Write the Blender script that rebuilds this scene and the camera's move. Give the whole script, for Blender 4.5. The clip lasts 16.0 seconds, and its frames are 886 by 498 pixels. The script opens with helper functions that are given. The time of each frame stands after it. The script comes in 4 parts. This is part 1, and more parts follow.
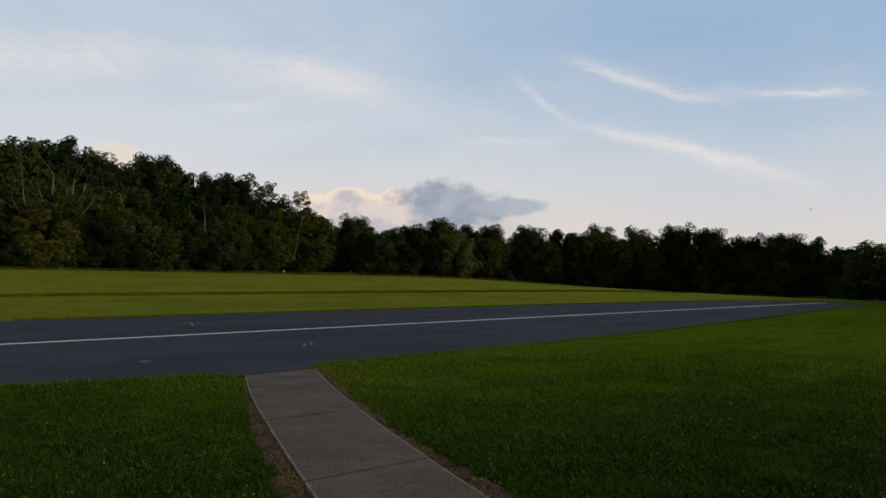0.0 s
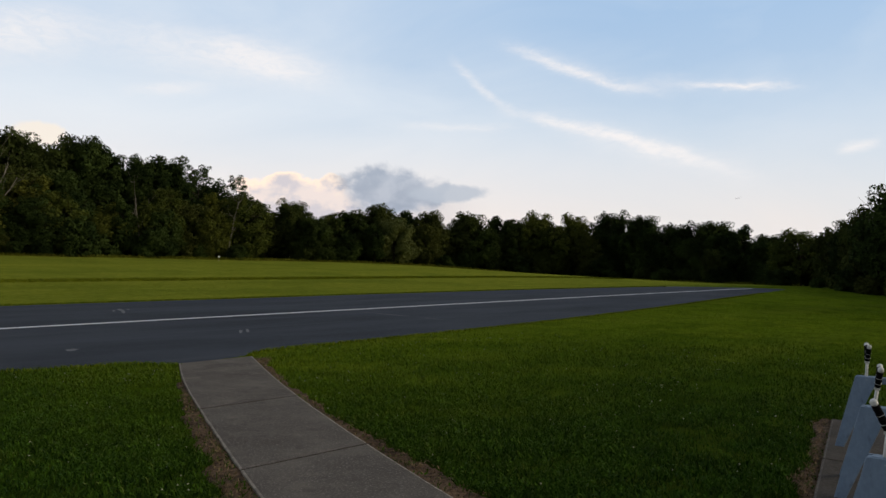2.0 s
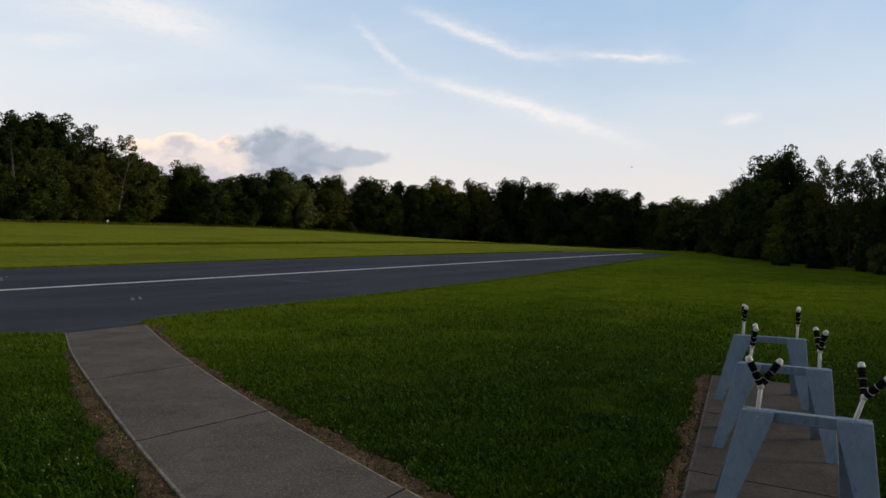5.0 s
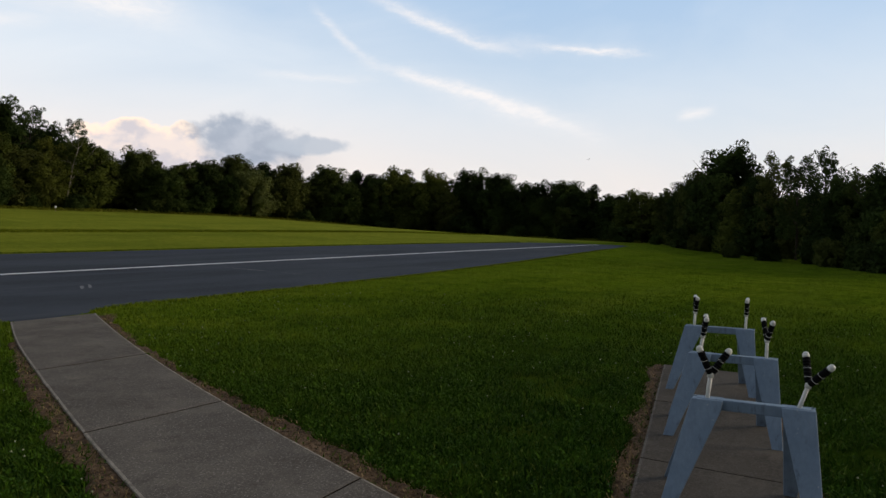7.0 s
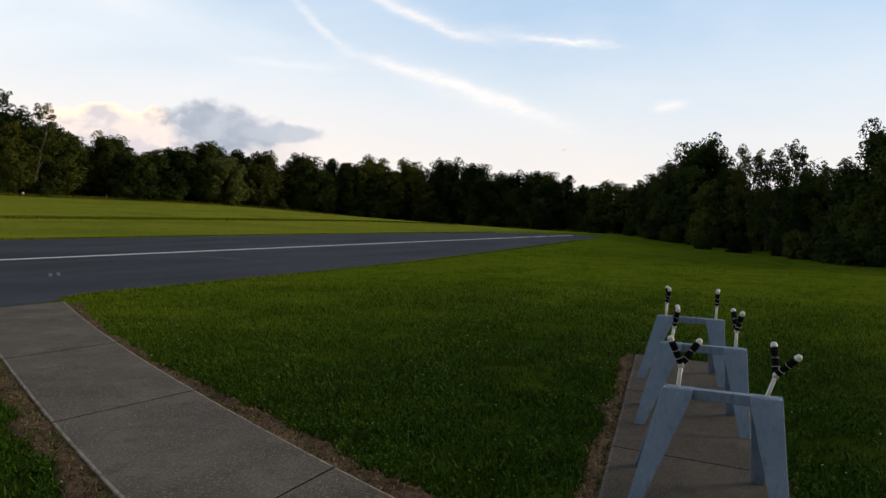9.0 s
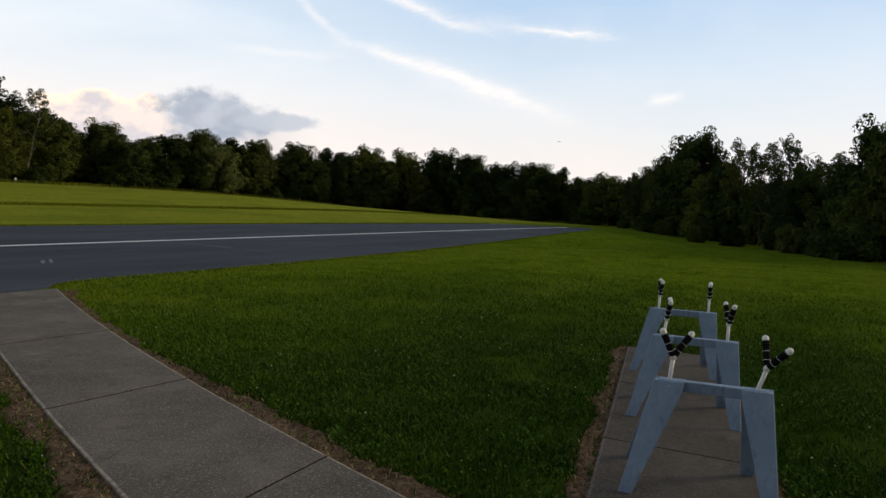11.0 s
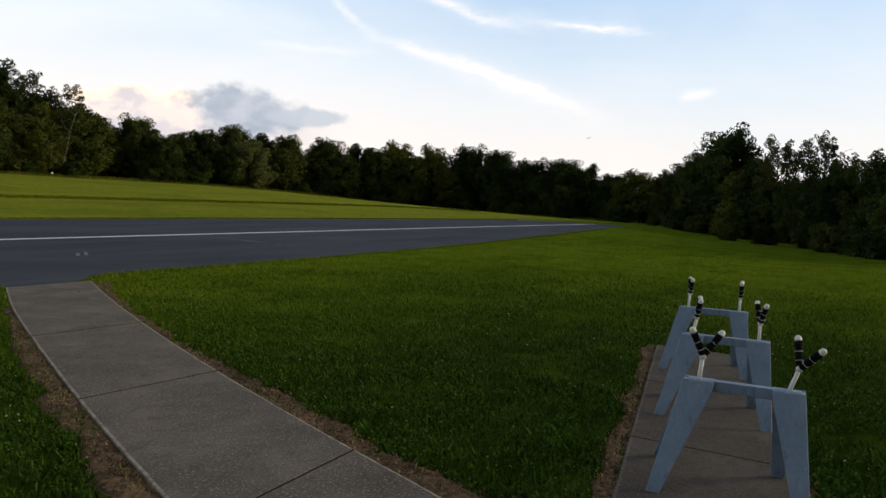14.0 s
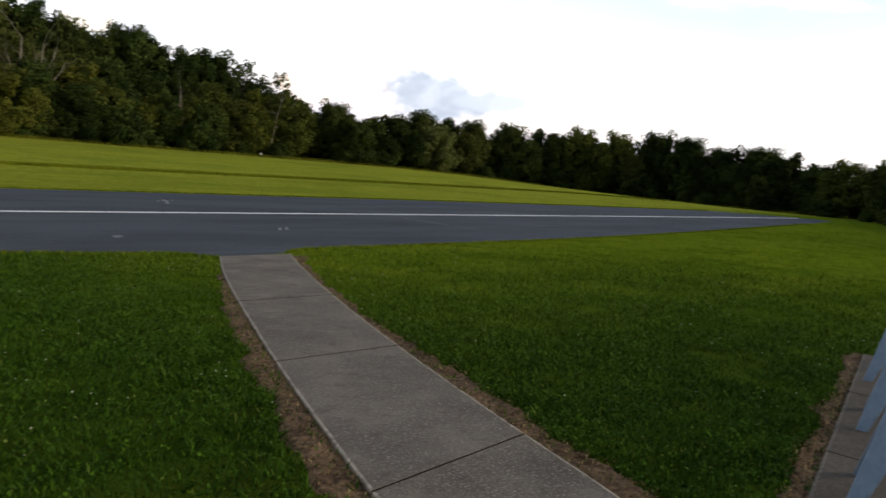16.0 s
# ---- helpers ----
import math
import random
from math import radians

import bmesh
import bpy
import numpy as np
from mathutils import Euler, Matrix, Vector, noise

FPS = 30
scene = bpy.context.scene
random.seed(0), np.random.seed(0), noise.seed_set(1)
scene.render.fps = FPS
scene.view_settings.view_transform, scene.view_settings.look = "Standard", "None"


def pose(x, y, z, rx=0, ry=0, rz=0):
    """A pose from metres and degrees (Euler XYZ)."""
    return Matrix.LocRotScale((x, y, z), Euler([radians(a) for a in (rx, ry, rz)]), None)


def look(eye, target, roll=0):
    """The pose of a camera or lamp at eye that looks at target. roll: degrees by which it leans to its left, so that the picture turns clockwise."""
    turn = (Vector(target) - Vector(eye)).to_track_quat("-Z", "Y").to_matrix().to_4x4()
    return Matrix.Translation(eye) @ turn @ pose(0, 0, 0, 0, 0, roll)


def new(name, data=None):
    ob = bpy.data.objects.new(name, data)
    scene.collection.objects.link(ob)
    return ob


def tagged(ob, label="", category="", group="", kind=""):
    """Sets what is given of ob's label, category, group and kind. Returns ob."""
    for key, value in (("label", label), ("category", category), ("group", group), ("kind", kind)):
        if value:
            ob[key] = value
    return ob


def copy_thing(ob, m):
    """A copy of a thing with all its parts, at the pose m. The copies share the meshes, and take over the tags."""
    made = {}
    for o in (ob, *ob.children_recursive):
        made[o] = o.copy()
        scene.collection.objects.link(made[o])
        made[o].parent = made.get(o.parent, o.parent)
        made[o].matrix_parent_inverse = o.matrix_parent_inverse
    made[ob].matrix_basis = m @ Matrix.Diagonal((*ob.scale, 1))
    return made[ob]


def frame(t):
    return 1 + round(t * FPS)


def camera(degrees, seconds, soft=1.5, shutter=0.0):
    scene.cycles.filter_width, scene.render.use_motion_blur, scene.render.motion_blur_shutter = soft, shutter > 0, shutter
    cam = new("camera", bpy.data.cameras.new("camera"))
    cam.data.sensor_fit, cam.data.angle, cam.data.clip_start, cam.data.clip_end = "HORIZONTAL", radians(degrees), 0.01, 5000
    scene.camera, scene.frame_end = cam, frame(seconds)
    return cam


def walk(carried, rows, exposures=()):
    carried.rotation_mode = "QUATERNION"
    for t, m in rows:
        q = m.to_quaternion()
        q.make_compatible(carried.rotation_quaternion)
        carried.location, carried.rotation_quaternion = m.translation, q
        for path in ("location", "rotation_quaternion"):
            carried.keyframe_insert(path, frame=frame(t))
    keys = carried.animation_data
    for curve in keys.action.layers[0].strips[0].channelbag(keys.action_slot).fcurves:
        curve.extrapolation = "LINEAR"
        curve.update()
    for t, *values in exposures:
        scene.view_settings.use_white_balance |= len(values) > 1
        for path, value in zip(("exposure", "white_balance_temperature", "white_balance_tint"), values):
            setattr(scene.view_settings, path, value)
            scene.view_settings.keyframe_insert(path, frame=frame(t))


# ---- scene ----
cam = camera(62.0, 16.0, shutter=0.3)
PATH = [
    (0.0, look((0, 0, 1.65), (0.6875, 0.7249, 1.6934), 0.26)),
    (0.5, look((0, 0, 1.65), (0.7024, 0.7107, 1.6906), 0.09)),
    (1.0, look((0, 0, 1.65), (0.7165, 0.6966, 1.6867), 0.07)),
    (1.5, look((0, 0, 1.65), (0.7334, 0.6791, 1.6797), 0.63)),
    (2.0, look((0, 0, 1.65), (0.7453, 0.6662, 1.6749), 0.31)),
    (2.5, look((0, 0, 1.65), (0.7584, 0.6517, 1.6629), 0.85)),
    (3.0, look((0, 0, 1.65), (0.7671, 0.6414, 1.6574), 1.08)),
    (3.5, look((0, 0, 1.65), (0.7789, 0.6271, 1.6551), 0.97)),
    (4.0, look((0, 0, 1.65), (0.7931, 0.6091, 1.6469), 0.65)),
    (4.5, look((0, 0, 1.65), (0.8116, 0.5840, 1.6367), 0.45)),
    (7.0, look((0, 0, 1.65), (0.8570, 0.5142, 1.6159), 1.00)),
    (7.5, look((0, 0, 1.65), (0.8633, 0.5033, 1.6125), 1.13)),
    (8.0, look((0, 0, 1.65), (0.8691, 0.4928, 1.6062), 1.48)),
    (8.5, look((0, 0, 1.65), (0.8725, 0.4866, 1.6061), 1.57)),
    (9.0, look((0, 0, 1.65), (0.8736, 0.4843, 1.6026), 1.46)),
    (9.5, look((0, 0, 1.65), (0.8757, 0.4802, 1.6001), 1.37)),
    (12.0, look((0, 0, 1.65), (0.8767, 0.4766, 1.5853), 2.38)),
    (12.5, look((0, 0, 1.65), (0.8751, 0.4794, 1.5842), 2.24)),
    (13.0, look((0, 0, 1.65), (0.8710, 0.4865, 1.5810), 1.98)),
    (13.5, look((0, 0, 1.65), (0.8647, 0.4978, 1.5830), 2.07)),
    (14.0, look((0, 0, 1.65), (0.8582, 0.5089, 1.5832), 2.38)),
    (14.5, look((0, 0, 1.65), (0.8489, 0.5235, 1.5767), 2.35)),
    (15.0, look((0, 0, 1.65), (0.8241, 0.5611, 1.5727), 2.75)),
    (15.5, look((0, 0, 1.65), (0.7887, 0.6091, 1.5666), 3.23)),
    (16.0, look((0, 0, 1.65), (0.7099, 0.6972, 1.5506), 3.75)),
]
EXPOSURES = [
    (0.0, -0.45, 6600, 10),
    (1.0, -0.26, 6600, 10),
    (3.5, -0.12, 6600, 10),
    (5.0, -0.17, 6600, 10),
    (7.0, -0.1, 6600, 10),
    (8.0, 0.0, 6700, 10),
    (9.0, 0.03, 6750, 10),
    (14.2, 0.12, 6750, 10),
    (15.0, 0.50, 6650, 10),
    (16.0, 0.60, 6650, 10),
]
walk(cam, PATH, EXPOSURES)

# ---- world, sun ----
SUN_EL, SUN_AZ = radians(20.2), radians(144)
world = bpy.data.worlds.new("world")
scene.world = world
world.use_nodes = True


class Nodes:
    """Short hand for node trees."""

    def __init__(self, tree):
        self.tree = tree

    def add(self, kind, settings=(), **inputs):
        node = self.tree.nodes.new(kind)
        for key, value in dict(settings).items():
            setattr(node, key, value)
        for key, value in inputs.items():
            self.put(node, key, value)
        return node

    def put(self, node, key, value):
        if isinstance(key, str) and key[0] == "i" and key[1:].isdigit():
            key = int(key[1:])
        if isinstance(key, str):
            key = key.replace("_", " ")
        socket = node.inputs[key]
        if isinstance(value, bpy.types.NodeSocket):
            self.tree.links.new(value, socket)
        elif isinstance(value, bpy.types.Node):
            self.tree.links.new(value.outputs[0], socket)
        else:
            socket.default_value = value

    def math(self, op, a, b=0.0, c=0.0, clamp=False):
        return self.add("ShaderNodeMath", {"operation": op, "use_clamp": clamp}, i0=a, i1=b, i2=c).outputs[0]

    def span(self, v, a, b, lo=0.0, hi=1.0):
        return self.add("ShaderNodeMapRange", {"interpolation_type": "SMOOTHSTEP"}, i0=v, i1=a, i2=b, i3=lo, i4=hi).outputs[0]

    def mix(self, f, a, b, blend="MIX"):
        n = self.add("ShaderNodeMix", {"data_type": "RGBA", "blend_type": blend})
        for i, v in ((0, f), (6, a), (7, b)):
            if isinstance(v, bpy.types.NodeSocket):
                self.tree.links.new(v, n.inputs[i])
            else:
                n.inputs[i].default_value = v if i == 0 else (*v, 1.0)
        return n.outputs[2]

    def noise(self, vec, scale, detail=4.0, rough=0.55, dist=0.0):
        n = self.add("ShaderNodeTexNoise", (), Vector=vec, Scale=scale, Detail=detail, Roughness=rough, Distortion=dist)
        return n.outputs[0]

    def scaled(self, vec, x, y, z):
        n = self.add("ShaderNodeVectorMath", {"operation": "MULTIPLY"}, i0=vec)
        n.inputs[1].default_value = (x, y, z)
        return n.outputs[0]


def build_sky():
    k = Nodes(world.node_tree)
    k.tree.nodes.clear()
    out = k.add("ShaderNodeOutputWorld")
    sky = k.add("ShaderNodeTexSky", {"sky_type": "NISHITA", "sun_disc": False, "sun_elevation": SUN_EL, "sun_rotation": SUN_AZ,
                                     "altitude": 200.0, "air_density": 1.0, "dust_density": 1.6, "ozone_density": 2.0})
    co = k.add("ShaderNodeTexCoord").outputs["Generated"]
    xyz = k.add("ShaderNodeSeparateXYZ", (), i0=co)
    x, y, z = xyz.outputs
    az = k.math("MULTIPLY", k.math("ARCTAN2", k.math("MULTIPLY", y, -1.0), x), 57.29578)
    el = k.math("MULTIPLY", k.math("ARCSINE", z), 57.29578)
    base = k.mix(1.0, sky.outputs[0], (0.075, 0.075, 0.075), "MULTIPLY")

    # thin high veil: whiter to the sunset side and towards the horizon
    flat = k.add("ShaderNodeCombineXYZ", (), i0=az, i1=k.math("MULTIPLY", el, 2.6), i2=0.0).outputs[0]
    big = k.noise(flat, 0.048, 5, 0.55, 0.6)
    side = k.span(az, -20.0, -66.0, 0.0, 1.0)
    low = k.span(el, 18.5, 1.5, 0.0, 1.0)
    veil = k.math("ADD", k.math("MULTIPLY", side, 0.55), k.math("MULTIPLY", low, 0.70))
    veil = k.math("ADD", veil, k.math("MULTIPLY", k.math("SUBTRACT", big, 0.5), 0.9), clamp=True)
    blue = k.mix(k.span(el, 21.5, 3.0), (0.43, 0.63, 0.90), (0.70, 0.80, 0.90))
    blue = k.mix(0.25, blue, base)
    white = k.mix(k.span(el, 12.8, 2.2), (0.72, 0.78, 0.85), (0.83, 0.765, 0.735))
    col = k.mix(veil, blue, white)

    def streak(a0, e0, a1, e1, wide, power, bend=0.0):
        """A cirrus streak from one direction to another, frayed by noise."""
        length = math.hypot(a1 - a0, e1 - e0)
        ca, sa = (a1 - a0) / length, (e1 - e0) / length
        da, de = k.math("SUBTRACT", az, a0), k.math("SUBTRACT", el, e0)
        u = k.math("DIVIDE", k.math("ADD", k.math("MULTIPLY", da, ca), k.math("MULTIPLY", de, sa)), length)
        v = k.math("SUBTRACT", k.math("MULTIPLY", de, ca), k.math("MULTIPLY", da, sa))
        arch = k.math("MULTIPLY", k.math("MULTIPLY", u, k.math("SUBTRACT", 1.0, u)), 4.0 * bend)
        wob = k.math("MULTIPLY", k.math("SUBTRACT", k.noise(flat, 0.22, 4, 0.6), 0.5), 1.5)
        v = k.math("ABSOLUTE", k.math("ADD", k.math("SUBTRACT", v, arch), wob))
        across = k.math("POWER", k.span(v, wide, 0.0), 1.6)
        along = k.math("MULTIPLY", k.span(u, -0.05, 0.35), k.span(u, 1.1, 0.6))
        fray = k.span(k.noise(flat, 0.68, 5, 0.65, 1.0), 0.25, 0.7, 0.45, 1.0)
        return k.math("MULTIPLY", k.math("MULTIPLY", k.math("MULTIPLY", across, along), fray), power)

    # towards the zenith and away from the sunset the sky is dimmer, with a warm glow low on the sun's side
    deep = k.math("MAXIMUM", k.span(el, 23.0, 45.0), k.span(k.math("ABSOLUTE", k.math("ADD", az, 50.0)), 72.0, 115.0))
    col = k.mix(k.math("MULTIPLY", deep, 0.88), col, (0.105, 0.104, 0.103))
    glow = k.math("MULTIPLY", k.span(k.math("ABSOLUTE", k.math("SUBTRACT", az, 70.0)), 45.0, 15.0), k.span(el, 35.0, 5.0))
    col = k.mix(k.math("MULTIPLY", glow, 0.8), col, (0.85, 0.70, 0.52))

    for s in (streak(-41.5, 16.2, -36.0, 11.7, 0.65, 0.45, -0.3), streak(-38.0, 12.3, -19.0, 6.7, 0.85, 0.85, 0.25), streak(-35, 11.6, -18, 6.5, 1.8, 0.35),
              streak(-37.5, 17.0, -25.2, 12.8, 0.6, 0.65, -0.25), streak(-38.5, 17.4, -24, 12.6, 1.3, 0.25, -0.2), streak(-24.3, 13.5, -15.8, 12.7, 0.45, 0.75, -0.15),
              streak(-29, 13.8, -15, 12.7, 1.1, 0.22), streak(-13.8, 8.0, -10.8, 8.6, 0.8, 0.6), streak(-46, 10.9, -35.5, 10.9, 0.7, 0.35), streak(-66, 12.4, -59, 13.1, 0.9, 0.4),
              streak(-61, 16.0, -50, 14.4, 1.9, 0.65), streak(-68, 16.2, -50, 14.6, 3.4, 0.45), streak(-84, 13.5, -65, 16.5, 3.2, 0.7)):
        col = k.mix(s, col, (0.90, 0.86, 0.85))

    # heaped cloud: lit top on one side, grey-blue body beside it
    even = k.add("ShaderNodeCombineXYZ", (), i0=az, i1=k.math("MULTIPLY", el, 1.25), i2=3.0).outputs[0]
    puff = k.noise(even, 0.50, 4, 0.5, 0.15)
    fine = k.noise(even, 1.8, 6, 0.6, 0.2)

    def heap(ca, ce, wa, we, edge, power=1.0):
        da = k.math("DIVIDE", k.math("SUBTRACT", az, ca), wa)
        de = k.math("DIVIDE", k.math("SUBTRACT", el, ce), we)
        r = k.math("SQRT", k.math("ADD", k.math("MULTIPLY", da, da), k.math("MULTIPLY", de, de)))
        rag = k.math("ADD", k.math("MULTIPLY", k.math("SUBTRACT", puff, 0.5), 1.3), k.math("MULTIPLY", k.math("SUBTRACT", fine, 0.5), 0.24))
        return k.math("MULTIPLY", k.span(k.math("ADD", r, rag), 1.0 + edge, 1.0 - edge), power)

    haze = k.math("MULTIPLY", k.span(k.math("ABSOLUTE", k.math("ADD", az, 49.5)), 12.0, 4.0), k.span(el, 6.8, 4.6))
    col = k.mix(k.math("MULTIPLY", haze, 0.6), col, (0.52, 0.50, 0.54))
    # sunlit rim above a lavender body
    col = k.mix(heap(-53.3, 5.15, 4.5, 1.85, 0.10, 0.9), col, (1.10, 0.88, 0.68))
    body = k.mix(k.span(puff, 0.40, 0.62), (0.58, 0.56, 0.62), (0.80, 0.71, 0.69))
    col = k.mix(heap(-52.9, 4.85, 4.6, 1.78, 0.20, 0.92), col, body)
    col = k.mix(heap(-70.6, 8.9, 1.6, 0.8, 0.25, 0.5), col, (0.98, 0.82, 0.62))
    grey = k.mix(k.span(puff, 0.4, 0.7), (0.30, 0.36, 0.46), (0.43, 0.48, 0.57))
    col = k.mix(heap(-45.6, 5.8, 4.0, 1.75, 0.24, 0.85), col, grey)
    col = k.mix(heap(-41.4, 5.75, 2.9, 0.7, 0.25, 0.85), col, (0.46, 0.51, 0.59))
    bg = k.add("ShaderNodeBackground", (), Color=col, Strength=1.2)
    k.put(out, "Surface", bg)


build_sky()
sun_data = bpy.data.lights.new("sun", "SUN")
sun_data.energy, sun_data.angle, sun_data.color = 1.6, radians(20), (1.0, 0.86, 0.68)
sun = new("sun", sun_data)
# low and veiled, behind the walker
sun.matrix_world = look((16, -22, 10.0), (0, 0, 0))
tagged(sun, kind="structure")


# ---- materials ----
def material(name, rough=0.9, spec=0.3):
    m = bpy.data.materials.new(name)
    m.use_nodes = True
    k = Nodes(m.node_tree)
    b = m.node_tree.nodes["Principled BSDF"]
    b.inputs["Roughness"].default_value = rough
    b.inputs["Specular IOR Level"].default_value = spec
    return m, k, b


def bump(k, b, height, strength, distance):
    n = k.add("ShaderNodeBump", (), Strength=strength, Distance=distance, Height=height)
    k.put(b, "Normal", n)


def place_vector(k):
    return k.add("ShaderNodeNewGeometry").outputs["Position"]


def grass_colour(k, pos):
    """Mown turf: lush green, darkened on the near side, yellower beyond the runway."""
    y = k.add("ShaderNodeSeparateXYZ", (), i0=pos).outputs[1]
    patch = k.noise(pos, 0.12, 4, 0.6)
    fine = k.noise(pos, 1.7, 5, 0.65)
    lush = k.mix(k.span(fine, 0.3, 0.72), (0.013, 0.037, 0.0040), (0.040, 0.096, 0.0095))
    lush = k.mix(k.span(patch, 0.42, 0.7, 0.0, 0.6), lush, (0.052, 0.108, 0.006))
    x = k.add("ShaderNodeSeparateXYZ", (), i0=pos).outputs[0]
    # worn, by position: yellower far off, darker near and left, partly painted vignette
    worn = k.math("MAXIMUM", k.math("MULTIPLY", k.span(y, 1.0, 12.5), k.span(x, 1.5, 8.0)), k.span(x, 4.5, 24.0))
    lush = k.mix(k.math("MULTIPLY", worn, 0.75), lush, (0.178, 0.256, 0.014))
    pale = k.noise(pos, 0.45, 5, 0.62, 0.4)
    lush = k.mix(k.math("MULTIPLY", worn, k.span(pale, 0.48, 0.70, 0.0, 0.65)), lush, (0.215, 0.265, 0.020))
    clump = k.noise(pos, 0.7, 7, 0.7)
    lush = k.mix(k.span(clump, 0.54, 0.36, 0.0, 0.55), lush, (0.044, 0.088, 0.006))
    tufts = k.noise(pos, 8.0, 4, 0.6)
    lush = k.mix(k.span(tufts, 0.50, 0.36, 0.0, 0.45), lush, (0.010, 0.030, 0.003))
    dry = k.mix(k.span(fine, 0.3, 0.7), (0.240, 0.275, 0.027), (0.345, 0.362, 0.047))
    dry = k.mix(k.span(patch, 0.45, 0.65, 0.0, 0.5), dry, (0.150, 0.200, 0.022))
    return k.mix(k.span(y, 24.0, 33.0), lush, dry)


def make_ground():
    m, k, b = material("turf", 1.0, 0.0)
    pos = place_vector(k)
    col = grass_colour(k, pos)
    # ground colour darkened close by, for thatch and the dark gaps between blades
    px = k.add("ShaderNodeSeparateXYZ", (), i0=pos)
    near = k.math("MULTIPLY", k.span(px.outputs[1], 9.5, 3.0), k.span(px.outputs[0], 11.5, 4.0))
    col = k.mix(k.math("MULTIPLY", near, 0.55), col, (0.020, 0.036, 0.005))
    # tufts, too far off for single blades
    tuft = k.noise(pos, 5.5, 6, 0.72)
    col = k.mix(k.span(tuft, 0.55, 0.40, 0.0, 0.42), col, (0.030, 0.066, 0.006))
    # mower stripes along the far field
    st = k.noise(k.scaled(pos, 0.02, 0.55, 0.0), 1.0, 2, 0.5)
    col = k.mix(k.span(st, 0.35, 0.65, 0.0, 0.35), col, (0.15, 0.195, 0.020))
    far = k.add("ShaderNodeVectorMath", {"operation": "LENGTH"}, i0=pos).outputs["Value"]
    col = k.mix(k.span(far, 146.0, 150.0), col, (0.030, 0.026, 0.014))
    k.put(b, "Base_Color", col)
    h = k.math("ADD", k.noise(pos, 9.0, 6, 0.7), k.math("MULTIPLY", k.noise(pos, 60.0, 3, 0.7), 0.5))
    bump(k, b, h, 1.0, 0.09)
    return m


def make_blade(name, vary):
    m, k, b = material(name, 0.7, 0.03 * vary)
    pos = place_vector(k)
    isl = k.add("ShaderNodeNewGeometry").outputs["Random Per Island"]
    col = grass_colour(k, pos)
    col = k.mix(k.span(isl, 0.25, 0.0, 0.0, 0.45 * vary), col, (0.012, 0.028, 0.003))
    col = k.mix(k.span(isl, 0.55, 0.9, 0.0, 0.50 * vary), col, (0.082, 0.176, 0.011))
    col = k.mix(k.span(isl, 0.96, 0.97, 0.0, 0.35 * vary), col, (0.20, 0.20, 0.06))
    k.put(b, "Base_Color", col)
    b.inputs["Subsurface Weight"].default_value = 0.0
    return m


def make_concrete(name, shade, specks):
    m, k, b = material(name, 0.95, 0.1)
    pos = place_vector(k)
    rnd = k.add("ShaderNodeObjectInfo").outputs["Random"]
    big = k.noise(pos, 1.1, 6, 0.6)
    fine = k.noise(pos, 38.0, 5, 0.7)
    spk = k.noise(pos, 62.0, 3, 0.6)
    col = k.mix(k.span(big, 0.3, 0.7), (0.092, 0.077, 0.060), (0.165, 0.142, 0.115))
    col = k.mix(k.span(fine, 0.45, 0.65, 0.0, 0.55), col, (0.215, 0.187, 0.152))
    col = k.mix(k.span(spk, 0.57, 0.68, 0.0, specks), col, (0.40, 0.345, 0.31))
    col = k.mix(k.span(spk, 0.42, 0.31, 0.0, 0.7), col, (0.06, 0.055, 0.05))
    col = k.mix(k.math("MULTIPLY", rnd, 0.25), col, (0.12, 0.112, 0.104))
    tan = k.noise(pos, 2.2, 7, 0.75)
    col = k.mix(k.span(tan, 0.50, 0.72, 0.0, 0.38), col, (0.235, 0.200, 0.158))
    blot = k.noise(pos, 5.0, 6, 0.75)
    col = k.mix(k.span(blot, 0.52, 0.70, 0.0, 0.55), col, (0.075, 0.064, 0.052))
    col = k.mix(1.0, col, (shade * 0.99, shade * 1.0, shade * 1.04), "MULTIPLY")
    k.put(b, "Base_Color", col)
    bump(k, b, k.math("ADD", fine, k.math("MULTIPLY", spk, 0.7)), 0.7, 0.006)
    return m


def make_concrete_rim():
    m, k, b = material("worn_concrete_edge", 0.92, 0.3)
    pos = place_vector(k)
    n = k.noise(pos, 14.0, 5, 0.65)
    k.put(b, "Base_Color", k.mix(k.span(n, 0.3, 0.7), (0.17, 0.146, 0.120), (0.38, 0.33, 0.27)))
    bump(k, b, n, 0.7, 0.01)
    return m


def make_asphalt():
    m, k, b = material("asphalt", 0.95, 0.12)
    pos = place_vector(k)
    big = k.noise(k.scaled(pos, 0.12, 0.35, 0.3), 1.0, 6, 0.6, 0.5)
    streaks = k.noise(k.scaled(pos, 0.05, 1.3, 1.0), 1.0, 5, 0.6, 0.3)
    fine = k.noise(pos, 55.0, 4, 0.7)
    col = k.mix(k.span(big, 0.32, 0.7), (0.025, 0.031, 0.043), (0.050, 0.059, 0.077))
    col = k.mix(k.span(streaks, 0.5, 0.75, 0.0, 0.6), col, (0.066, 0.074, 0.091))
    col = k.mix(k.span(fine, 0.4, 0.8, 0.0, 0.5), col, (0.072, 0.078, 0.090))
    k.put(b, "Base_Color", col)
    bump(k, b, fine, 0.5, 0.008)
    return m


